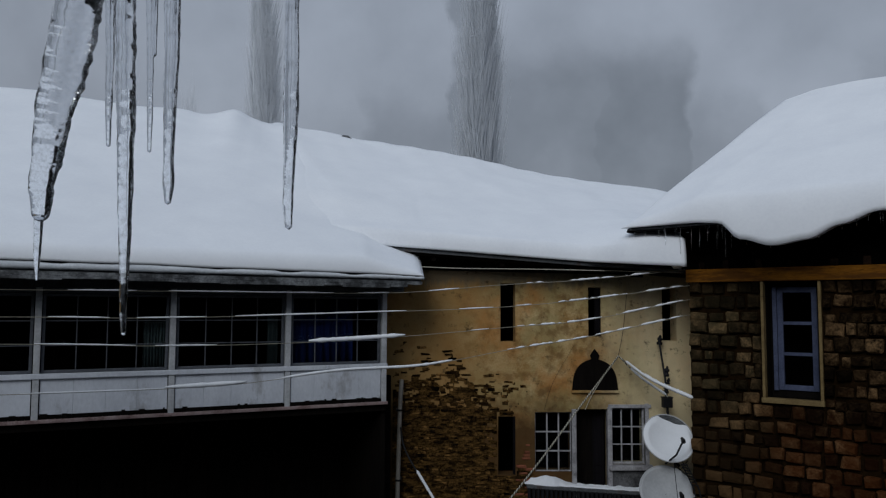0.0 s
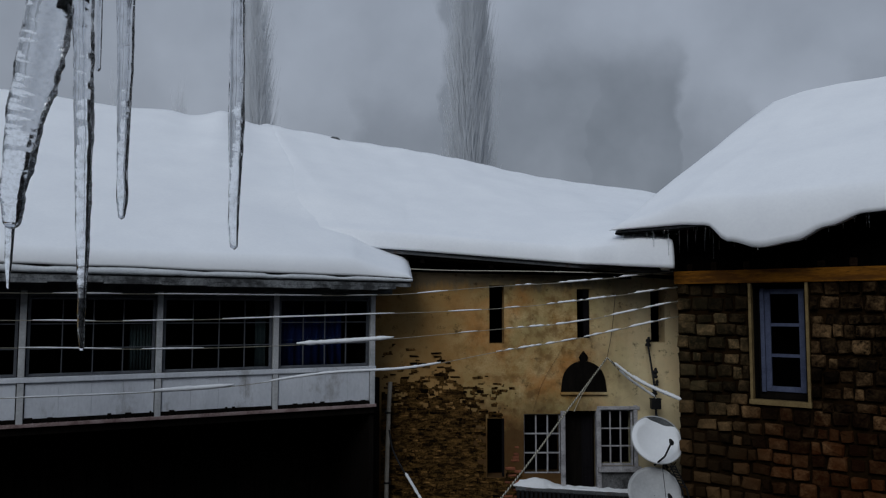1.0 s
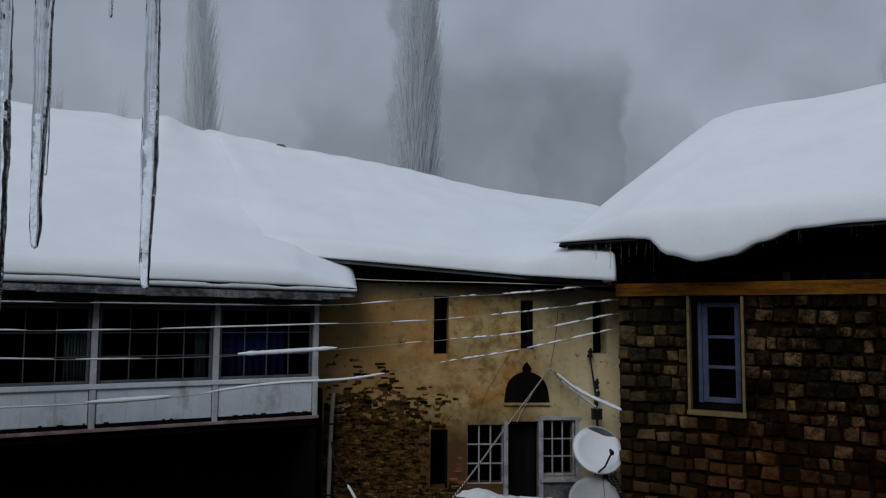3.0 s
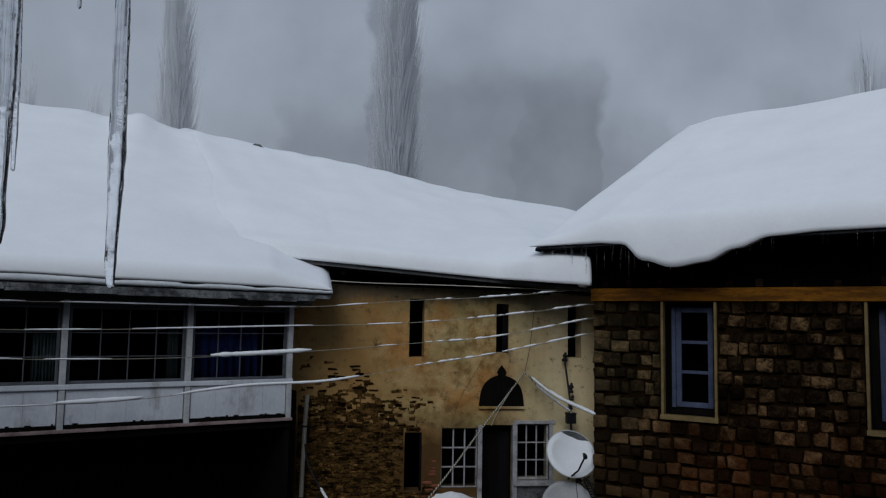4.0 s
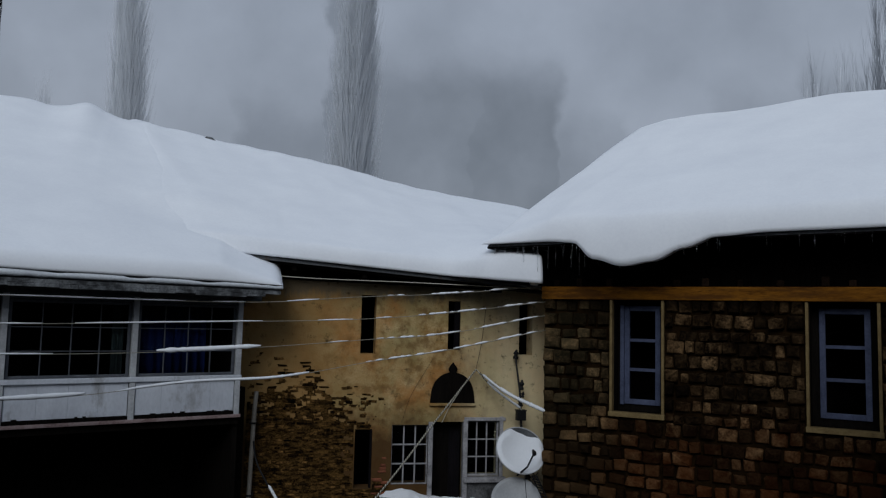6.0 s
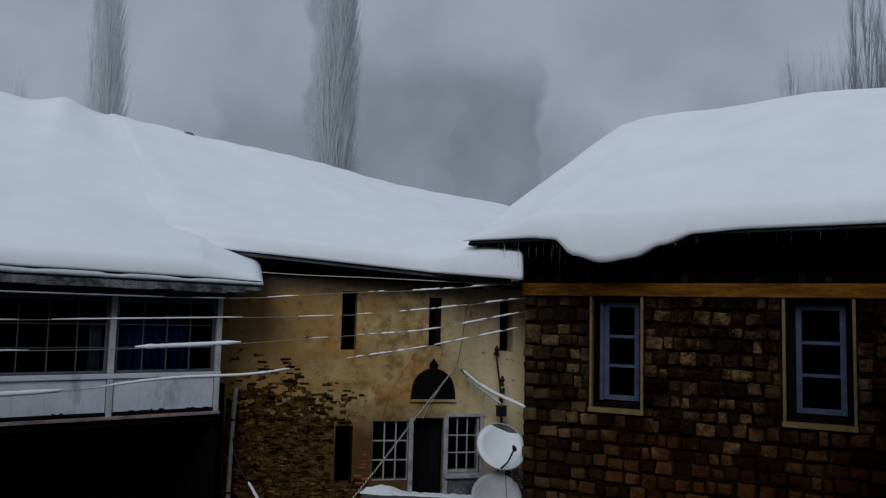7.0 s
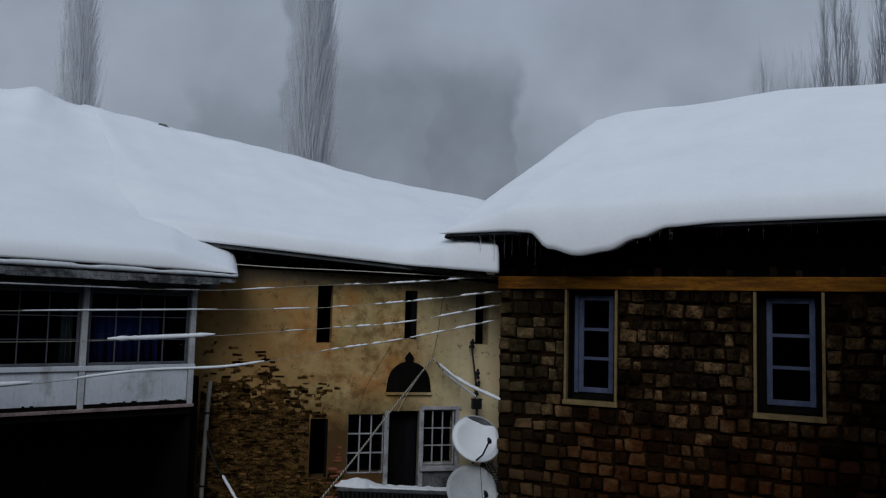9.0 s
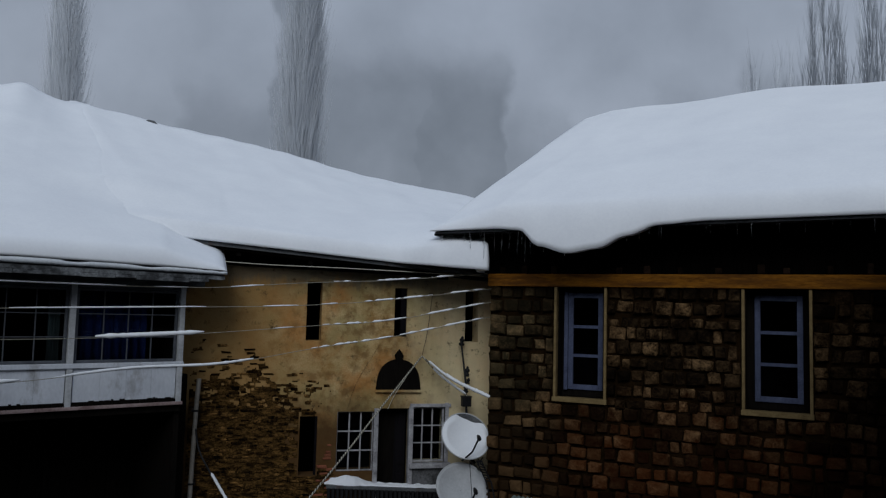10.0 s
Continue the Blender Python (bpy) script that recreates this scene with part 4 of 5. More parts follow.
WIRES = (
    ((-7.5, 7.05, 5.15), (-4.81, 8.39, 5.147), (-3.14, 9.21, 5.15), (-0.41, 10.5, 5.165), (1.18, 10.75, 5.29), (2.54, 10.8, 5.38), (4.05, 10.9, 5.54)),
    ((-7.5, 7.05, 4.83), (-4.8, 8.39, 4.824), (-3.13, 9.21, 4.81), (-0.41, 10.5, 4.893), (1.18, 10.75, 4.96), (2.54, 10.8, 5.087), (4.12, 10.9, 5.302)),
    ((-7.5, 7.05, 4.54), (-4.79, 8.4, 4.503), (-3.13, 9.21, 4.45), (-1.51, 10.0, 4.466), (-0.2, 10.6, 4.531), (1.34, 10.75, 4.665), (2.53, 10.8, 4.775), (4.12, 10.9, 5.09)),
    ((-7.5, 7.05, 3.98), (-4.77, 8.4, 3.915), (-2.55, 9.5, 3.921), (-1.1, 10.2, 4.058), (0.09, 10.65, 4.105), (1.34, 10.75, 4.331), (2.53, 10.8, 4.523), (4.12, 10.9, 4.861)),
)
RIDGES = (((0.22, 0.30), (0.33, 0.45), (0.47, 0.50), (0.55, 0.60), (0.72, 0.76), (0.80, 0.88), (0.9, 0.94)),
          ((0.2, 0.27), (0.30, 0.36), (0.38, 0.52), (0.6, 0.66), (0.70, 0.73), (0.78, 0.90), (0.92, 0.99)),
          ((0.16, 0.25), (0.27, 0.33), (0.66, 0.69), (0.73, 0.88), (0.9, 0.99)),
          ((0.15, 0.24), (0.34, 0.40), (0.46, 0.58), (0.715, 0.86), (0.87, 0.99)))
HEAVY = ((), (), ((0.43, 0.575),), ((0.24, 0.31), (0.35, 0.62)))
for pts, ridges, heavy in zip(WIRES, RIDGES, HEAVY):
    w = cable("overhead_cable", pts, 0.005, OLD_CABLE, "thin overhead cable carrying ridges of snow")
    for a, b in ridges:
        snow_on(pts, a, b, 0.011 if a < 0.7 else 0.017, w, 3.0 if a > 0.65 else 0.0)
    for a, b in heavy:
        snow_on(pts, a, b, 0.034 if b - a < 0.2 else 0.021, w)
cable("eave_cable", ((-0.5, 11.0, 5.60), (0.6, 11.3, 5.57), (2.0, 11.35, 5.56), (4.2, 11.38, 5.52)), 0.007, ROPE, "thin cable strung under the ochre house's eave")


def twisted(pts, radius, label, turns=60):
    line = along(pts, 720)
    root = thing("twisted_cable", pose(0, 0, 0), label, "cable", "overhead cables")
    for ph, material in ((0, ROPE), (math.pi, BLACK)):
        q = []
        for i, p in enumerate(line):
            a = ph + 2 * math.pi * turns * i / 720
            q.append(p + Vector((0, math.cos(a), math.sin(a))) * radius)
        bm = bmesh.new()
        tube(bm, q, [radius * (1.25 if ph == 0 else 0.9)] * len(q), 5)
        part("strand", bm, material, root, smooth=True)
    return root


KNOT = (3.245, 11.85, 4.18)
twisted((KNOT, (2.5, 11.3, 3.42), (1.75, 10.8, 2.62), (0.7, 10.2, 1.55)), 0.0085, "twisted pale cable slanting down across the yard", 80)
pts = (KNOT, (3.66, 11.45, 3.83), (4.165, 10.96, 3.585))
c = twisted(pts, 0.0065, "snow-crusted twisted cable running to the stone house corner", 11)
snow_on(pts, 0.12, 0.5, 0.020, c)
snow_on(pts, 0.4, 0.995, 0.030, c)
pts = (KNOT, (3.56, 11.72, 3.85), (3.99, 11.6, 3.54))
c = twisted(pts, 0.0065, "thin twisted cable running to the mast box", 11)
snow_on(pts, 0.3, 0.95, 0.022, c)
cable("drop_wire", (KNOT, (3.34, 11.9, 4.6), (3.42, 11.95, 5.2)), 0.004, BLACK, "thin dark drop wire on the ochre wall")
cable("drop_wire", ((2.05, 11.98, 3.3), (2.2, 11.98, 3.75), (2.55, 11.98, 4.35)), 0.0018, BLACK, "thin dark drop wire on the ochre wall")
cable("drop_wire", ((2.72, 11.98, 3.3), (2.86, 11.94, 3.6), (3.2, 11.9, 4.12)), 0.005, ROPE, "thin pale wire by the arched vent")


def drain_pipe():
    bm = bmesh.new()
    line = along(((-0.27, 11.80, 3.80), (-0.275, 11.79, 3.70), (-0.29, 11.78, 3.4), (-0.31, 11.78, 2.6), (-0.34, 11.78, 0.95)), 40)
    tube(bm, line, [0.035] * len(line), 10)
    pipe = part("drain_pipe", bm, PIPE, smooth=True)
    tagged(pipe, "grey drain pipe down the corner of the ochre house", "pipe")
    for z in (3.3, 2.2):
        part("bracket", boxes((-0.36, -0.26, 11.74, 12.0, z, z + 0.03), bevel=0.004), BLACK, pipe)


drain_pipe()
c = cable("sagging_hose", ((-0.28, 11.7, 3.05), (-0.2, 11.5, 2.75), (0.05, 11.3, 2.35), (0.45, 11.0, 1.8), (0.9, 10.8, 1.35)), 0.014, BLACK, "dark hose with snow hanging from the pipe")
snow_on(((-0.28, 11.7, 3.05), (-0.2, 11.5, 2.75), (0.05, 11.3, 2.35), (0.45, 11.0, 1.8), (0.9, 10.8, 1.35)), 0.45, 0.98, 0.022, c)


# ---- satellite dishes at the stone house corner ----
def satellite_dish(m, w, h, snowy, label):
    root = thing("satellite_dish", m, label, "satellite dish", "dishes at the corner")
    bm = bmesh.new()
    rows = []
    for i in range(9):
        r = i / 8
        rows.append([(0.5 * w * r * math.cos(a), -0.11 * (r * r - 1) * 1.0, 0.5 * h * r * math.sin(a)) for a in [2 * math.pi * k / 36 for k in range(36)]])
    front = [[bm.verts.new(p) for p in row] for row in rows[1:]]
    back = [[bm.verts.new((x, y + 0.012, z)) for x, y, z in row] for row in rows[1:]]
    c0, c1 = bm.verts.new((0, 0.11, 0)), bm.verts.new((0, 0.122, 0))
    for rings, c, flip in ((front, c0, False), (back, c1, True)):
        for k in range(36):
            j = (k + 1) % 36
            f = [c, rings[0][k], rings[0][j]]
            bm.faces.new(f[::-1] if flip else f)
            for a, b in zip(rings, rings[1:]):
                q = [a[k], b[k], b[j], a[j]]
                bm.faces.new(q[::-1] if flip else q)
    for k in range(36):
        j = (k + 1) % 36
        bm.faces.new((front[-1][k], back[-1][k], back[-1][j], front[-1][j]))
    # snowy dish takes the darker reflector: a dark crescent above its snow
    part("reflector", bm, TIN if snowy else DISH, root, smooth=True)
    bm = bmesh.new()
    ring = [(0.5 * w * math.cos(2 * math.pi * k / 36), 0.004, 0.5 * h * math.sin(2 * math.pi * k / 36)) for k in range(37)]
    tube(bm, ring, [0.009] * 37, 6)
    part("rim", bm, DISH, root)
    if snowy:
        bm = bmesh.new()
        prev = None
        for i in range(41):
            x = 0.49 * w * math.sin(radians(-89 + 178 * i / 40))
            reach = 0.49 * h * math.sqrt(max(0, 1 - (x / (0.49 * w)) ** 2))
            top = max(-reach + 0.001, min(reach, 0.39 * h - 0.16 * x + 0.03 * h * noise.noise(Vector((x * 6, 0, 4)))))
            col = []
            for k in range(21):
                z = -reach + (top + reach) * k / 20
                r = math.hypot(2 * x / w, 2 * z / h)
                bulge = 0.05 * min(1, max(0, 0.98 - r) * 6, (top - z) * 9)
                col.append(bm.verts.new((x, -0.11 * (r * r - 1) - 0.004 - bulge, z)))
            if prev:
                for k in range(20):
                    bm.faces.new((prev[k], col[k], col[k + 1], prev[k + 1]))
            prev = col
        part("snow_fill", bm, SNOW, root, "fresh snow lying in the dish", smooth=True)
    bm = bmesh.new()
    tube(bm, [(0.0, 0.1, -0.5 * h), (0.06, -0.18, -0.42 * h), (0.09, -0.36, -0.2 * h)], [0.014] * 3, 8)
    part("arm", bm, BLACK, root)
    bm = bmesh.new()
    tube(bm, [(0.085, -0.40, -0.24 * h), (0.09, -0.36, -0.19 * h), (0.095, -0.31, -0.13 * h), (0.095, -0.29, -0.11 * h)], [0.03, 0.034, 0.024, 0.02], 10)
    part("receiver", bm, BLACK, root)
    bm = bmesh.new()
    tube(bm, [(0, 0.12, 0), (0.10, 0.30, -0.1), (0.30, 0.34, -0.28)], [0.022] * 3, 8)
    part("mount", bm, BLACK, root)
    return root


satellite_dish(pose(3.82, 11.10, 2.99, -28, 12, 0), 0.80, 0.74, True, "satellite dish half filled with snow, dark arm")
satellite_dish(pose(3.75, 10.98, 2.22, -28, 8, 0), 0.84, 0.78, False, "pale grey satellite dish with thin dark cable")
cable("dish_cable", ((3.80, 10.80, 2.66), (3.82, 10.78, 2.4), (3.84, 10.72, 2.0)), 0.005, BLACK, "thin dark cable hanging over the lower dish")


def dish_mast():
    mast = thing("dish_mast", pose(4.05, 11.55, 0), "dark mast with brackets carrying dishes at the stone corner", "mast")
    bm = bmesh.new()
    tube(bm, [(0, 0, 1.0), (0, 0, 2.9), (-0.075, 0.1, 3.3), (-0.09, 0.14, 3.8), (-0.14, 0.3, 4.45)], [0.02, 0.02, 0.02, 0.018, 0.014], 8)
    part("pole", bm, BLACK, mast)
    part("junction_box", boxes((-0.155, -0.005, 0.05, 0.17, 3.38, 3.53), (-0.165, 0.005, 0.045, 0.175, 3.53, 3.55), bevel=0.006), BLACK, mast)
    for x, y, z, h, r in ((-0.085, 0.15, 3.60, 0.13, 0.05), (-0.045, 0.17, 3.74, 0.10, 0.034), (-0.065, 0.18, 3.86, 0.17, 0.048), (-0.125, 0.33, 4.36, 0.16, 0.05)):
        bm = bmesh.new()
        levels = (0.0, 0.02, 0.25, 0.33, 0.45, 0.53, 0.70, 0.78, 0.92, 1.0)
        radii = (0.3, 0.9, 1.0, 0.6, 0.6, 0.95, 0.85, 0.5, 0.45, 0.2)
        tube(bm, [(x + 0.02 * f, y, z + h * f) for f in levels], [r * v for v in radii], 10)
        part("insulator", bm, BLACK, mast, smooth=True)
    bm = bmesh.new()
    for k in range(6):
        z = 2.1 + k * 0.13
        tube(bm, [(0.02, -0.25, z), (0.10, -0.3, z + 0.13 * (1 if k % 2 else -1))], [0.008, 0.008], 5)
    for dx in (0.0, 0.075):
        tube(bm, [(-0.14 + dx, -0.76, 2.66), (0.03 + dx, -0.76, 2.32), (0.10 + dx, -0.78, 2.0)], [0.012] * 3, 6)
    for k in range(8):
        f = k / 8
        a = -0.14 + 0.17 * f
        tube(bm, [(a, -0.76, 2.66 - 0.34 * f), (a + 0.095, -0.76, 2.64 - 0.34 * f)], [0.009] * 2, 5)
    tube(bm, [(0.0, 0.0, 2.5), (-0.02, -0.4, 2.48), (-0.06, -0.76, 2.5)], [0.014] * 3, 6)
    part("lattice_bracket", bm, BLACK, mast)


dish_mast()


def ribbed_sheet():
    bm = bmesh.new()
    for k in range(9):
        tube(bm, [(k * 0.07, -0.5, 0.0), (k * 0.07, -0.02, 0.10)], [0.036, 0.036], 8)
    box(bm, -0.04, 0.6, -0.5, -0.02, -0.03, 0.0)
    ob = part("ribbed_sheet", bm, SHEET, smooth=False)
    ob.matrix_world = STONE_AT @ pose(0.48, 0.0, 2.02)
    tagged(ob, "pale ribbed roofing sheet leaning on the stone wall", "roofing sheet")


ribbed_sheet()


def porch_canopy():
    """Low lean-to in front of the door, its ribbed edge under snow."""
    root = thing("porch_canopy", pose(0, 12, 0), "low dark ribbed canopy under snow below the door", "canopy")
    bm = bmesh.new()
    slab(bm, [(1.75, -0.17, 2.12), (4.2, -0.31, 2.00), (4.2, -0.001, 2.015), (1.75, -0.001, 2.135)], 0.05)
    part("deck", bm, TIN, root)
    bm = bmesh.new()
    for k in range(34):
        x = 1.78 + k * 0.071
        y = -0.19 - 0.0571 * (x - 1.75)
        tube(bm, [(x, y, 2.085 - 0.049 * (x - 1.75)), (x, y - 0.02, 1.72 - 0.049 * (x - 1.75))], [0.03, 0.022], 6)
    part("ribbed_edge", bm, BLACK, root, "dark scalloped fringe")
    for x in (1.85, 4.1):
        part("post", boxes((x - 0.04, x + 0.04, -0.16, -0.08, 0.95, 1.98), bevel=0.006), DARK_WOOD, root)


porch_canopy()


def ledge_snow():
    """Thin uneven snow on the canopy, thicker towards the wall, its front edge ragged."""
    bm = bmesh.new()
    n, m = 70, 14
    grid = []
    for i in range(n + 1):
        x = 1.72 + 2.5 * i / n
        front = -0.11 - 0.0571 * (x - 1.75) + 0.05 * noise.noise(Vector((x * 2.6, 0, 5))) + 0.03 * noise.noise(Vector((x * 9, 0, 1)))
        col = []
        for k in range(m + 1):
            v = k / m
            y = front + (-0.004 - front) * v
            deck = 2.12 - 0.049 * (x - 1.75) + 0.016 * v + 0.004
            fat = 0.014 * (1 + 0.9 * noise.noise(Vector((x * 3.1, y * 3.1, 2)))) + 0.03 * noise.noise(Vector((x * 9, y * 9, 7)))
            fat += 0.11 * math.exp(-((x - 2.1) / 0.28) ** 2) * v ** 0.6
            fat *= min(1, math.sqrt(k / 2.0)) * min(1, i / 3, (n - i) / 3)
            col.append(bm.verts.new((x, 12 + y, deck + max(0.0, fat))))
        grid.append(col)
    for a, b in zip(grid, grid[1:]):
        for k in range(m):
            bm.faces.new((a[k], b[k], b[k + 1], a[k + 1]))
    tagged(part("ledge_snow", bm, SNOW, smooth=True), "uneven fresh snow lying on the porch canopy", "snow", kind="stuff")


ledge_snow()


# ---- bare trees in the mist ----
def bare_tree(name, at, height, spread, limbs, material, seed, label, group, twigs=9, wander=0.2, girth=0.008, limb=0.0012):
    rnd = random.Random(seed)
    root = thing(name, pose(*at), label, "tree", group)
    bm = bmesh.new()
    lean = rnd.uniform(-0.14, 0.14) if wander < 0.2 else 0.0
    trunk = [(rnd.uniform(-wander, wander) * k + lean * k, rnd.uniform(-wander, wander) * k, height * 0.92 * k / 6) for k in range(7)]
    tube(bm, trunk, [girth * height * (1 - 0.9 * k / 6) for k in range(7)], 7)
    part("trunk", bm, material, root, smooth=True)
    bm = bmesh.new()
    for i in range(limbs):
        f = rnd.uniform(0.12, 0.95)
        k = min(5, int(f * 6))
        base = Vector(trunk[k]).lerp(Vector(trunk[k + 1]), f * 6 - k)
        a = rnd.uniform(0, 2 * math.pi)
        ln = height * rnd.uniform(0.12, 0.34) * (1.1 - 0.6 * f)
        out = spread * rnd.uniform(0.15, 0.85) * (1.0 - 0.55 * f)
        tip = base + Vector((math.cos(a) * out, math.sin(a) * out, ln))
        mid = base.lerp(tip, 0.45) + Vector((math.cos(a) * out * 0.18, math.sin(a) * out * 0.18, 0))
        r = limb * height * (1.15 - f)
        tube(bm, [base, mid, tip], [r, r * 0.6, r * 0.15], 4)
        for j in range(twigs):
            t = rnd.uniform(0.2, 1.0)
            p = base.lerp(mid, t * 2) if t < 0.5 else mid.lerp(tip, t * 2 - 1)
            b = a + rnd.uniform(-1.3, 1.3)
            tw = ln * rnd.uniform(0.2, 0.55)
            q = p + Vector((math.cos(b) * tw * 0.2, math.sin(b) * tw * 0.2, tw))
            tube(bm, [p, q], [r * 0.5, r * 0.15], 3)
    part("crown", bm, material, root)
    return root


bare_tree("poplar_tree", (-12.5, 60, 0), 38, 1.0, 420, MIST_TREE, 1, "tall narrow poplar, bark coloured pale to fade into mist", "misty poplars", 16, 0.04)
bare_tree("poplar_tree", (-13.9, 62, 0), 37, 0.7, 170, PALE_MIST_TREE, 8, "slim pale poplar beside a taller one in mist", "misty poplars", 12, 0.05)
bare_tree("poplar_tree", (3.9, 70, 0), 44, 2.7, 330, DIM_MIST_TREE, 2, "tall bare poplar, bark coloured pale to fade into mist", "misty poplars", 16, 0.04)
bare_tree("poplar_tree", (5.7, 72, 0), 45, 1.3, 220, DIM_MIST_TREE, 9, "tall bare poplar, bark coloured pale to fade into mist", "misty poplars", 14, 0.05)
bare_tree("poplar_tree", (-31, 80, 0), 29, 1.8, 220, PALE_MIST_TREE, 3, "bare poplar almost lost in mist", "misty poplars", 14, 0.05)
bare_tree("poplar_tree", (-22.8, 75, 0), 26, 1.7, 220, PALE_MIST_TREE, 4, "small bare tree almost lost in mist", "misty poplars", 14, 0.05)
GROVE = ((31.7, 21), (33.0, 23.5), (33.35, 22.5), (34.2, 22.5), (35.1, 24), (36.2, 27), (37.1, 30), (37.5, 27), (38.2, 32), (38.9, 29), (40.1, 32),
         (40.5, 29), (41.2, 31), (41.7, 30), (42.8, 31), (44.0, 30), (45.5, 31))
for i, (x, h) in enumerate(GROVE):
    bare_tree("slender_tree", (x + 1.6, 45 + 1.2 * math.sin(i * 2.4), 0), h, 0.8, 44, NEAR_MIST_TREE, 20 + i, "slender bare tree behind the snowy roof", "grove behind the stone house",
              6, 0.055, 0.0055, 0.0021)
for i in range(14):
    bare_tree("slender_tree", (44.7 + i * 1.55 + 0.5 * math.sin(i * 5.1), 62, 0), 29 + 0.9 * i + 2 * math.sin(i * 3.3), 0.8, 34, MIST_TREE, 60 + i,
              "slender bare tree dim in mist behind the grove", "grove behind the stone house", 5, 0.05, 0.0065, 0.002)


# ---- icicles on the eave overhead ----
def ice_shaft(bm, pts, radii, seed, keel=0.8, fine=2.6, sides=28, ripple=0.055):
    """A hanging shaft of ice: rippled, with a rib added down one side, wedge-shaped so that edge refracts dark."""
    n = max(60, int(150 * fine * (Vector(pts[0]) - Vector(pts[-1])).length))
    pts = [Vector(p) for p in pts]
    run = [0.0]
    for a, b in zip(pts, pts[1:]):
        run.append(run[-1] + (b - a).length)
    line, rows = [], []
    for i in range(n + 1):
        d = run[-1] * i / n
        k = min(len(pts) - 2, sum(1 for v in run[1:-1] if v <= d))
        t = (d - run[k]) / (run[k + 1] - run[k])
        line.append(pts[k].lerp(pts[k + 1], t))
        rows.append(radii[k] + (radii[k + 1] - radii[k]) * t)
    for _ in range(12):
        line = [line[0], *[(a + b + c) / 3 for a, b, c in zip(line, line[1:], line[2:])], line[-1]]
        rows = [rows[0], *[(a + b + c) / 3 for a, b, c in zip(rows, rows[1:], rows[2:])], rows[-1]]
    step = (line[-1] - line[-2]).length
    tip = max(radii[-1], 0.0016)
    rings = []
    for i, p in enumerate(line):
        d = (line[min(i + 1, n)] - line[max(i - 1, 0)]).normalized()
        u = (Vector((1, 0, 0)) - d * d.x).normalized()
        w = d.cross(u)
        z = p.z * fine
        p = p + Vector((noise.noise(Vector((z * 6, seed, 1))), noise.noise(Vector((z * 6, seed, 8))), 0)) * 0.16 * rows[i]
        r0 = rows[i] * (1 + ripple * noise.noise(Vector((z * 26, seed * 3, 0))) + 0.018 * noise.noise(Vector((z * 70, seed * 5, 2))))
        rest = (n - i) * step / tip
        if rest < 1:
            r0 *= max(0.15, math.sqrt(1 - (1 - rest) ** 2))
        rib = keel * (0.75 + 0.7 * noise.noise(Vector((z * 5, seed, 4))) + 0.28 * noise.noise(Vector((z * 30, seed, 7))))
        rib = min(1.0, max(0.0, rib))
        ring = []
        for k in range(sides):
            a = 2 * math.pi * k / sides
            b = abs((a + 0.30 + math.pi) % (2 * math.pi) - math.pi)
            r = r0 * 0.88 * (1 + 0.055 * noise.noise(Vector((math.cos(a) * 1.5 + seed, math.sin(a) * 1.5, z * 17))) + 0.012 * noise.noise(Vector((math.cos(a) * 3, math.sin(a) * 3 + seed, z * 60))))
            if b < math.pi / 4:
                r *= 1 + rib * (1 / math.cos(math.pi / 4 - b) - 1)
            ring.append(bm.verts.new(p + (u * math.cos(a) + w * math.sin(a)) * r - u * r0 * 0.10))
        rings.append(ring)
    for a, b in zip(rings, rings[1:]):
        for k in range(sides):
            bm.faces.new((a[k], a[(k + 1) % sides], b[(k + 1) % sides], b[k]))
    bm.faces.new(rings[0][::-1])
    bm.faces.new(rings[-1])
    return bm


def icicle(pts, radii, seed, label, keel=0.8, fine=2.6, ripple=0.055):
    ob = part("icicle", ice_shaft(bmesh.new(), pts, radii, seed, keel, fine, 28, ripple), ICE, smooth=True)
    tagged(ob, label, "icicle", "icicles on the near eave")
    return ob


EAVE_Z = 6.10
thick = icicle(((-0.755, 1.22, EAVE_Z), (-0.803, 1.24, 6.00), (-0.835, 1.252, 5.85), (-0.872, 1.265, 5.685), (-0.915, 1.278, 5.519), (-0.941, 1.291, 5.352), (-0.949, 1.297, 5.269), (-0.956, 1.302, 5.195)),
               (0.072, 0.070, 0.069, 0.0685, 0.055, 0.040, 0.0355, 0.022), 1.0, "thick leaning clear icicle tapering to a thin spike", 0.8, 1.65, 0.022)
part("spike", ice_shaft(bmesh.new(), ((-0.958, 1.302, 5.215), (-0.960, 1.304, 5.18), (-0.962, 1.31, 5.103), (-0.964, 1.316, 5.02)), (0.0155, 0.0132, 0.0108, 0.0035), 1.7, 0.6, 2.0, 24, 0.04),
     ICE, thick, "thin spike of ice", smooth=True)
icicle(((-0.285, 0.165, EAVE_Z), (-0.285, 0.192, 5.43), (-0.284, 0.205, 5.252), (-0.284, 0.215, 5.115), (-0.285, 0.221, 5.04), (-0.286, 0.226, 4.984), (-0.287, 0.229, 4.94), (-0.286, 0.232, 4.898)),
       (0.018, 0.0166, 0.0146, 0.0118, 0.0092, 0.0067, 0.0063, 0.0036), 2.0, "long clear icicle hanging from the eave", 0.95)
icicle(((-0.579, 0.80, EAVE_Z), (-0.576, 0.829, 5.684), (-0.574, 0.839, 5.548), (-0.578, 0.85, 5.412), (-0.578, 0.856, 5.328)), (0.012, 0.0109, 0.0102, 0.0082, 0.005), 3.0,
       "slim clear icicle hanging from the eave")
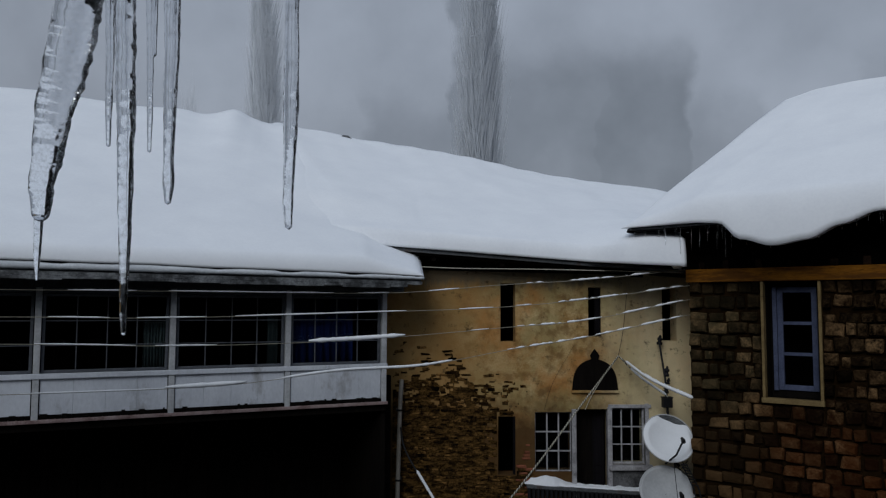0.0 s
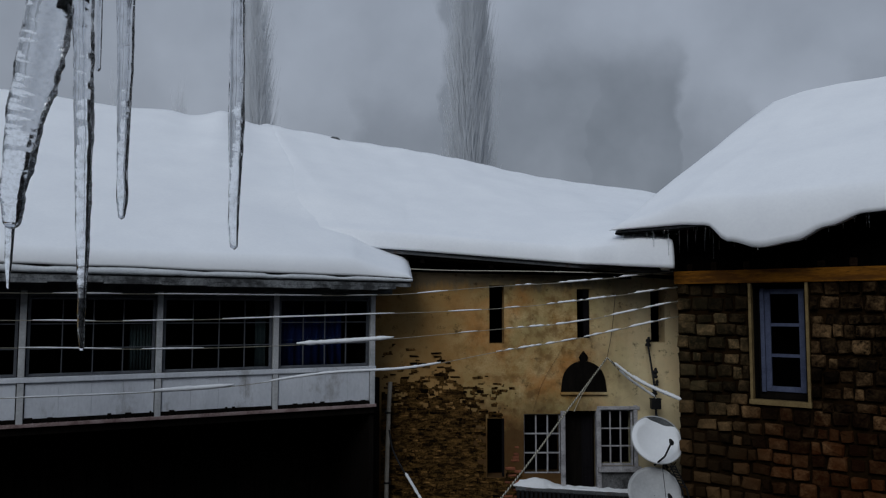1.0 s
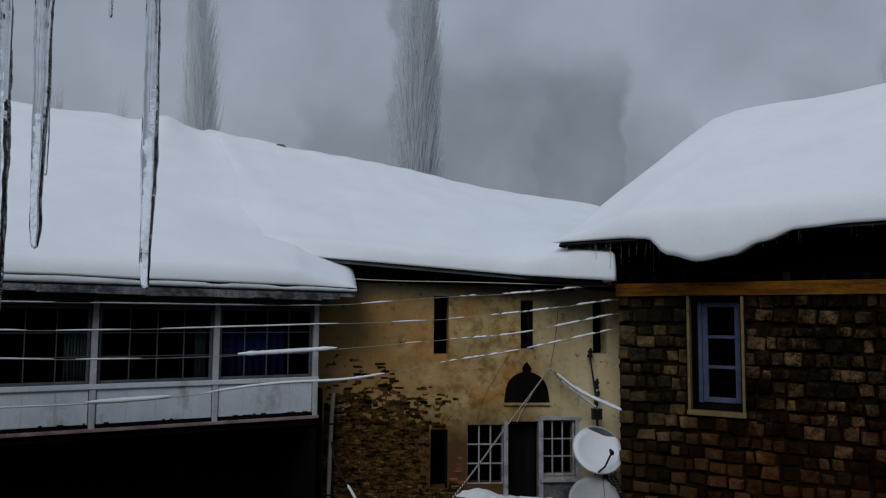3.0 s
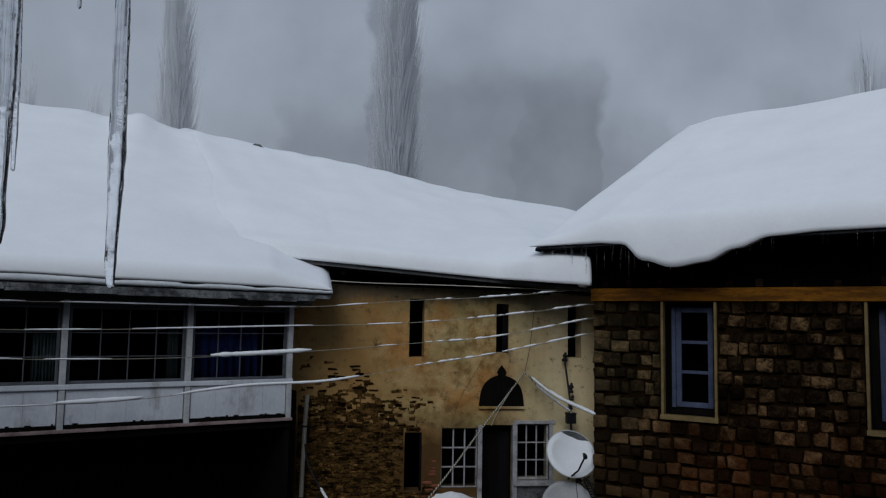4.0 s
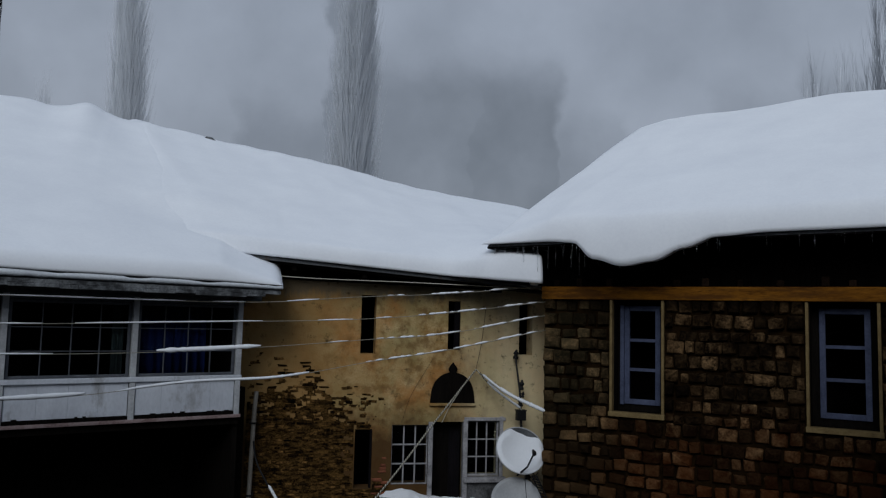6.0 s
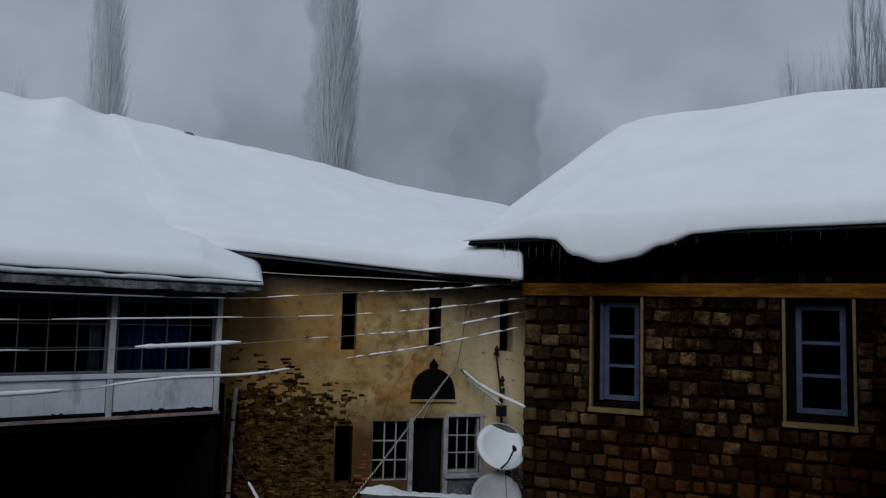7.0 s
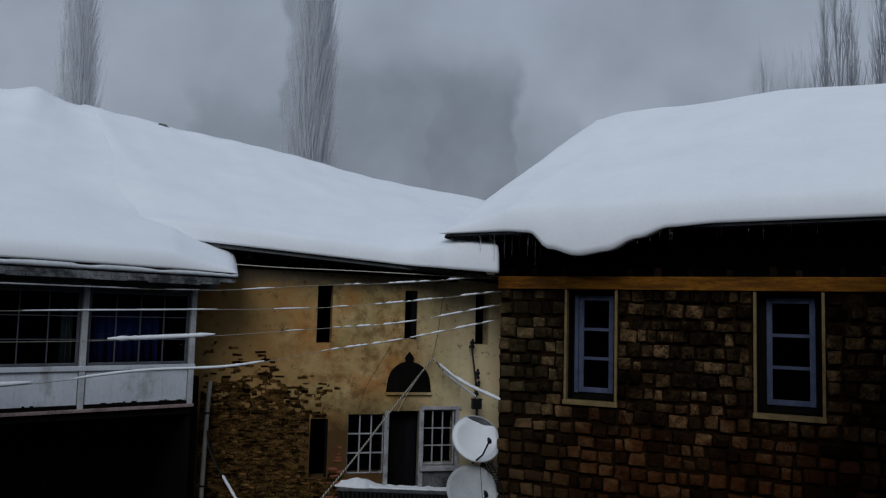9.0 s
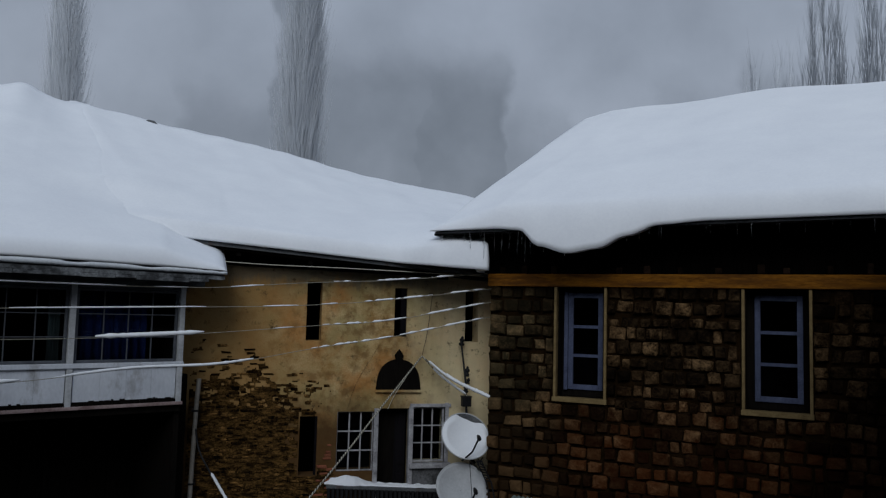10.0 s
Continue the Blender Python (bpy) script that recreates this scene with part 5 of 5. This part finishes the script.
icicle(((-0.515, 0.90, EAVE_Z), (-0.515, 0.926, 5.723), (-0.513, 0.936, 5.58), (-0.514, 0.947, 5.437), (-0.515, 0.955, 5.334)), (0.0112, 0.010, 0.0093, 0.0079, 0.005), 4.0,
       "slim clear icicle hanging from the eave", 0.5)
icicle(((-0.103, -0.22, EAVE_Z), (-0.101, -0.195, 5.34), (-0.102, -0.185, 5.215)), (0.0060, 0.0042, 0.0025), 4.6, "short slim icicle hanging under the eave", 0.9)
icicle(((-0.151, -0.02, EAVE_Z), (-0.151, 0.015, 5.36), (-0.154, 0.026, 5.207), (-0.156, 0.032, 5.131), (-0.156, 0.034, 5.112), (-0.157, 0.035, 5.097), (-0.157, 0.036, 5.082)),
       (0.014, 0.0115, 0.0086, 0.0069, 0.0086, 0.0064, 0.0038), 5.0, "clear icicle with a bulb near its tip", 0.9)
icicle(((0.058, -0.28, EAVE_Z), (0.057, -0.241, 5.26), (0.057, -0.238, 5.21), (0.057, -0.233, 5.149), (0.055, -0.23, 5.114), (0.054, -0.227, 5.07), (0.054, -0.225, 5.04), (0.055, -0.224, 5.023)),
       (0.0095, 0.0070, 0.0081, 0.0085, 0.0068, 0.0058, 0.0056, 0.0036), 6.0, "ribbed clear icicle hanging from the eave", 0.7)
icicle(((-0.016, -0.17, EAVE_Z), (-0.017, -0.15, 5.6), (-0.017, -0.141, 5.325)), (0.007, 0.0048, 0.002), 7.0, "short thin icicle hanging from the eave")


# ---- the near house that the view looks out from ----
def near_house():
    root = thing("near_house", pose(0.05, -0.2, 0, 0, 0, -51), "near house whose dark eave hangs overhead with icicles", "house")
    bm = bmesh.new()
    slab(bm, [(-2.3, 0.30, 6.22), (7.5, 0.10, 6.22), (7.5, -4.2, 8.7), (-2.3, -4.2, 8.7)], 0.06)
    part("roof", bm, TIN, root)
    part("eave_board", boxes((-2.3, 1.2, -0.25, 0.30, 6.09, 6.14), bevel=0.005), DARK_WOOD, root)
    # unseen walls, added to block low sky and darken the icicles' edges
    part("wall", boxes((0.8, 7.5, -3.3, -3.0, 0.9, 7.8)), DARK_WOOD, root)
    part("added_front_wall", boxes((-7.0, 0.5, -1.9, -1.6, 0.9, 6.7)), DARK_WOOD, root)
    part("added_wing_wall", boxes((-7.0, -6.35, -1.6, 0.0, 0.9, 6.7)), DARK_WOOD, root)
    part("return_wall", boxes((0.5, 0.8, -3.3, -1.6, 0.9, 7.0)), DARK_WOOD, root)


near_house()
# unseen walls, added to keep low sky light off the yard
tagged(part("blocker_south", boxes((-16, 20, -9.4, -9.0, 0.9, 9.5)), DARK_WOOD), "unseen dark wall added behind to block low sky", "wall", kind="structure")
tagged(part("blocker_west", boxes((-13.4, -13.0, -9.0, 6.0, 0.9, 8.0)), DARK_WOOD), "unseen dark wall added on the left to block low sky", "wall", kind="structure")
blocker_east = part("blocker_east", boxes((5.8, 6.1, -5.2, -0.78, 0.9, 6.5), (5.8, 6.1, -0.78, -0.06, 0.9, 6.0)), DARK_WOOD)
blocker_east.matrix_world = STONE_AT
tagged(blocker_east, "unseen dark wall added to shade the stone house's right end", "wall", kind="structure")


# ---- stones of the stone house front, and bricks of the ochre house ----
def lump_mesh(name, w, h, d, seed, rough):
    """A worn block: box with cut corners, slightly uneven."""
    rnd = random.Random(seed)
    bm = bmesh.new()
    c = min(w, h) * 0.10
    front = [(-w / 2 + c, -h / 2), (w / 2 - c, -h / 2), (w / 2, -h / 2 + c), (w / 2, h / 2 - c), (w / 2 - c, h / 2), (-w / 2 + c, h / 2), (-w / 2, h / 2 - c), (-w / 2, -h / 2 + c)]
    jit = [(rnd.uniform(-1, 1) * rough * w, rnd.uniform(-1, 1) * rough * h) for _ in front]
    back = [bm.verts.new((x + jx, 0.0, z + jz)) for (x, z), (jx, jz) in zip(front, jit)]
    mid = [bm.verts.new((x + jx, -d * 0.6, z + jz)) for (x, z), (jx, jz) in zip(front, jit)]
    face = [bm.verts.new(((x + jx) * 0.84, -d * rnd.uniform(0.85, 1.1), (z + jz) * 0.80)) for (x, z), (jx, jz) in zip(front, jit)]
    for a, b in ((back, mid), (mid, face)):
        for k in range(8):
            j = (k + 1) % 8
            bm.faces.new((a[k], a[j], b[j], b[k]))
    cv = bm.verts.new((rnd.uniform(-0.1, 0.1) * w, -d * rnd.uniform(1.0, 1.25), rnd.uniform(-0.1, 0.1) * h))
    for k in range(8):
        bm.faces.new((face[k], face[(k + 1) % 8], cv))
    bm.normal_update()
    me = bpy.data.meshes.new(name)
    bm.to_mesh(me)
    bm.free()
    return me


def lay_stones():
    """Squared rubble in rough courses: the near stretch stone by stone, the far one as a heap of joined stones."""
    rnd = random.Random(5)
    meshes = {}
    widths = (0.12, 0.16, 0.19, 0.22, 0.27)
    for w in widths:
        for v in range(4):
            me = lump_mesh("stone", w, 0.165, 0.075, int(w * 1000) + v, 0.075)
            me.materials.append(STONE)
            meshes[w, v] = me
    far = bmesh.new()

    def lay(key, loc, rot, scale):
        if 0.9 < loc[0] < 4.75 and loc[2] > 2.5:
            ob = new("stone", meshes[key])
            ob.parent = stone_wall
            ob.location, ob.rotation_euler, ob.scale = loc, rot, scale
            return
        m = Matrix.LocRotScale(Vector(loc), Euler(rot), Vector(scale))
        me = meshes[key]
        vs = [far.verts.new(m @ v.co) for v in me.vertices]
        for p in me.polygons:
            far.faces.new([vs[k] for k in p.vertices])

    z = 5.262
    while z > 1.9:
        h = rnd.choice((0.165, 0.185, 0.205, 0.22))
        x = 0.0
        while x < 6.4:
            w = rnd.choice(widths)
            hit = [(a, b) for a, b in R_WINS if a - 0.01 < x + w and x < b + 0.01 and z > RW_Z[0] - h / 2]
            if hit:
                a, b = hit[0]
                gap = a - 0.012 - x
                if gap > 0.06:
                    lay((0.12, rnd.randrange(4)), (x + gap / 2, 0.032, z), (0, 0, 0), (gap / 0.12 * 0.94, 1, (h - 0.02) / 0.165))
                x = b + 0.015
                continue
            lay((w, rnd.randrange(4)), (x + w / 2, 0.032 + rnd.uniform(-0.010, 0.014), z + rnd.uniform(-0.018, 0.018)),
                (rnd.uniform(-0.08, 0.08), rnd.uniform(-0.06, 0.06), rnd.uniform(-0.10, 0.10)),
                (rnd.uniform(0.86, 1.04), rnd.uniform(0.4, 1.4), (h - 0.025) / 0.165 * rnd.uniform(0.78, 1.06)))
            x += w + rnd.uniform(0.012, 0.03)
        z -= h
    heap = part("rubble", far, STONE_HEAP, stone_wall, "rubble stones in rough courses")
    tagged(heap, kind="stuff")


lay_stones()


def lay_bricks():
    """Thin old bricks in the bared patch: those of the upper rows one by one, the rest below joined."""
    rnd = random.Random(9)
    made = {}
    for mat, key in ((BRICK, "b"), (RED_BRICK, "r")):
        for v in range(5):
            me = lump_mesh("brick", 0.14, 0.045, 0.03, 70 + v, 0.12)
            me.materials.append(mat)
            made[key, v] = me
    rest = bmesh.new()
    z, row, singles = 4.30, 0, 0
    while z > 1.75:
        x = -0.34 - 0.05 * (row % 2)
        while x < 1.86:
            w = rnd.uniform(0.07, 0.18)
            red = 1.60 < x + w / 2 and z < 2.75
            there = bare(x + w / 2, z)
            chance = 0.0 if there < -0.25 else 0.2 if there < 0.2 else 0.62
            if red:
                chance = 0.8
            inside = any(a - 0.02 < x + w and x < b + 0.02 and c - 0.03 < z < d + 0.03 for a, b, c, d in (*SLITS, M_WIN_L))
            if rnd.random() < chance and not inside:
                loc = (x + w / 2, 0.004 + rnd.uniform(-0.003, 0.010), z + rnd.uniform(-0.010, 0.010))
                rot = (rnd.uniform(-0.1, 0.1), rnd.uniform(-0.06, 0.06), rnd.uniform(-0.1, 0.1))
                size = (w / 0.14 * 0.95, rnd.uniform(0.3, 1.1), rnd.uniform(0.5, 1.25))
                me = made["r" if red else "b", rnd.randrange(5)]
                if red or singles < 280:
                    ob = new("brick", me)
                    ob.parent = ochre_wall
                    ob.location, ob.rotation_euler, ob.scale = loc, rot, size
                    singles += 1
                else:
                    m = Matrix.LocRotScale(Vector(loc), Euler(rot), Vector(size))
                    vs = [rest.verts.new(m @ v.co) for v in me.vertices]
                    for p in me.polygons:
                        rest.faces.new([vs[k] for k in p.vertices])
            x += w + 0.010
        z -= 0.056
        row += 1
    tagged(part("brickwork", rest, BRICK_HEAP, ochre_wall, "old brown bricks bared of plaster"), kind="stuff")


lay_bricks()
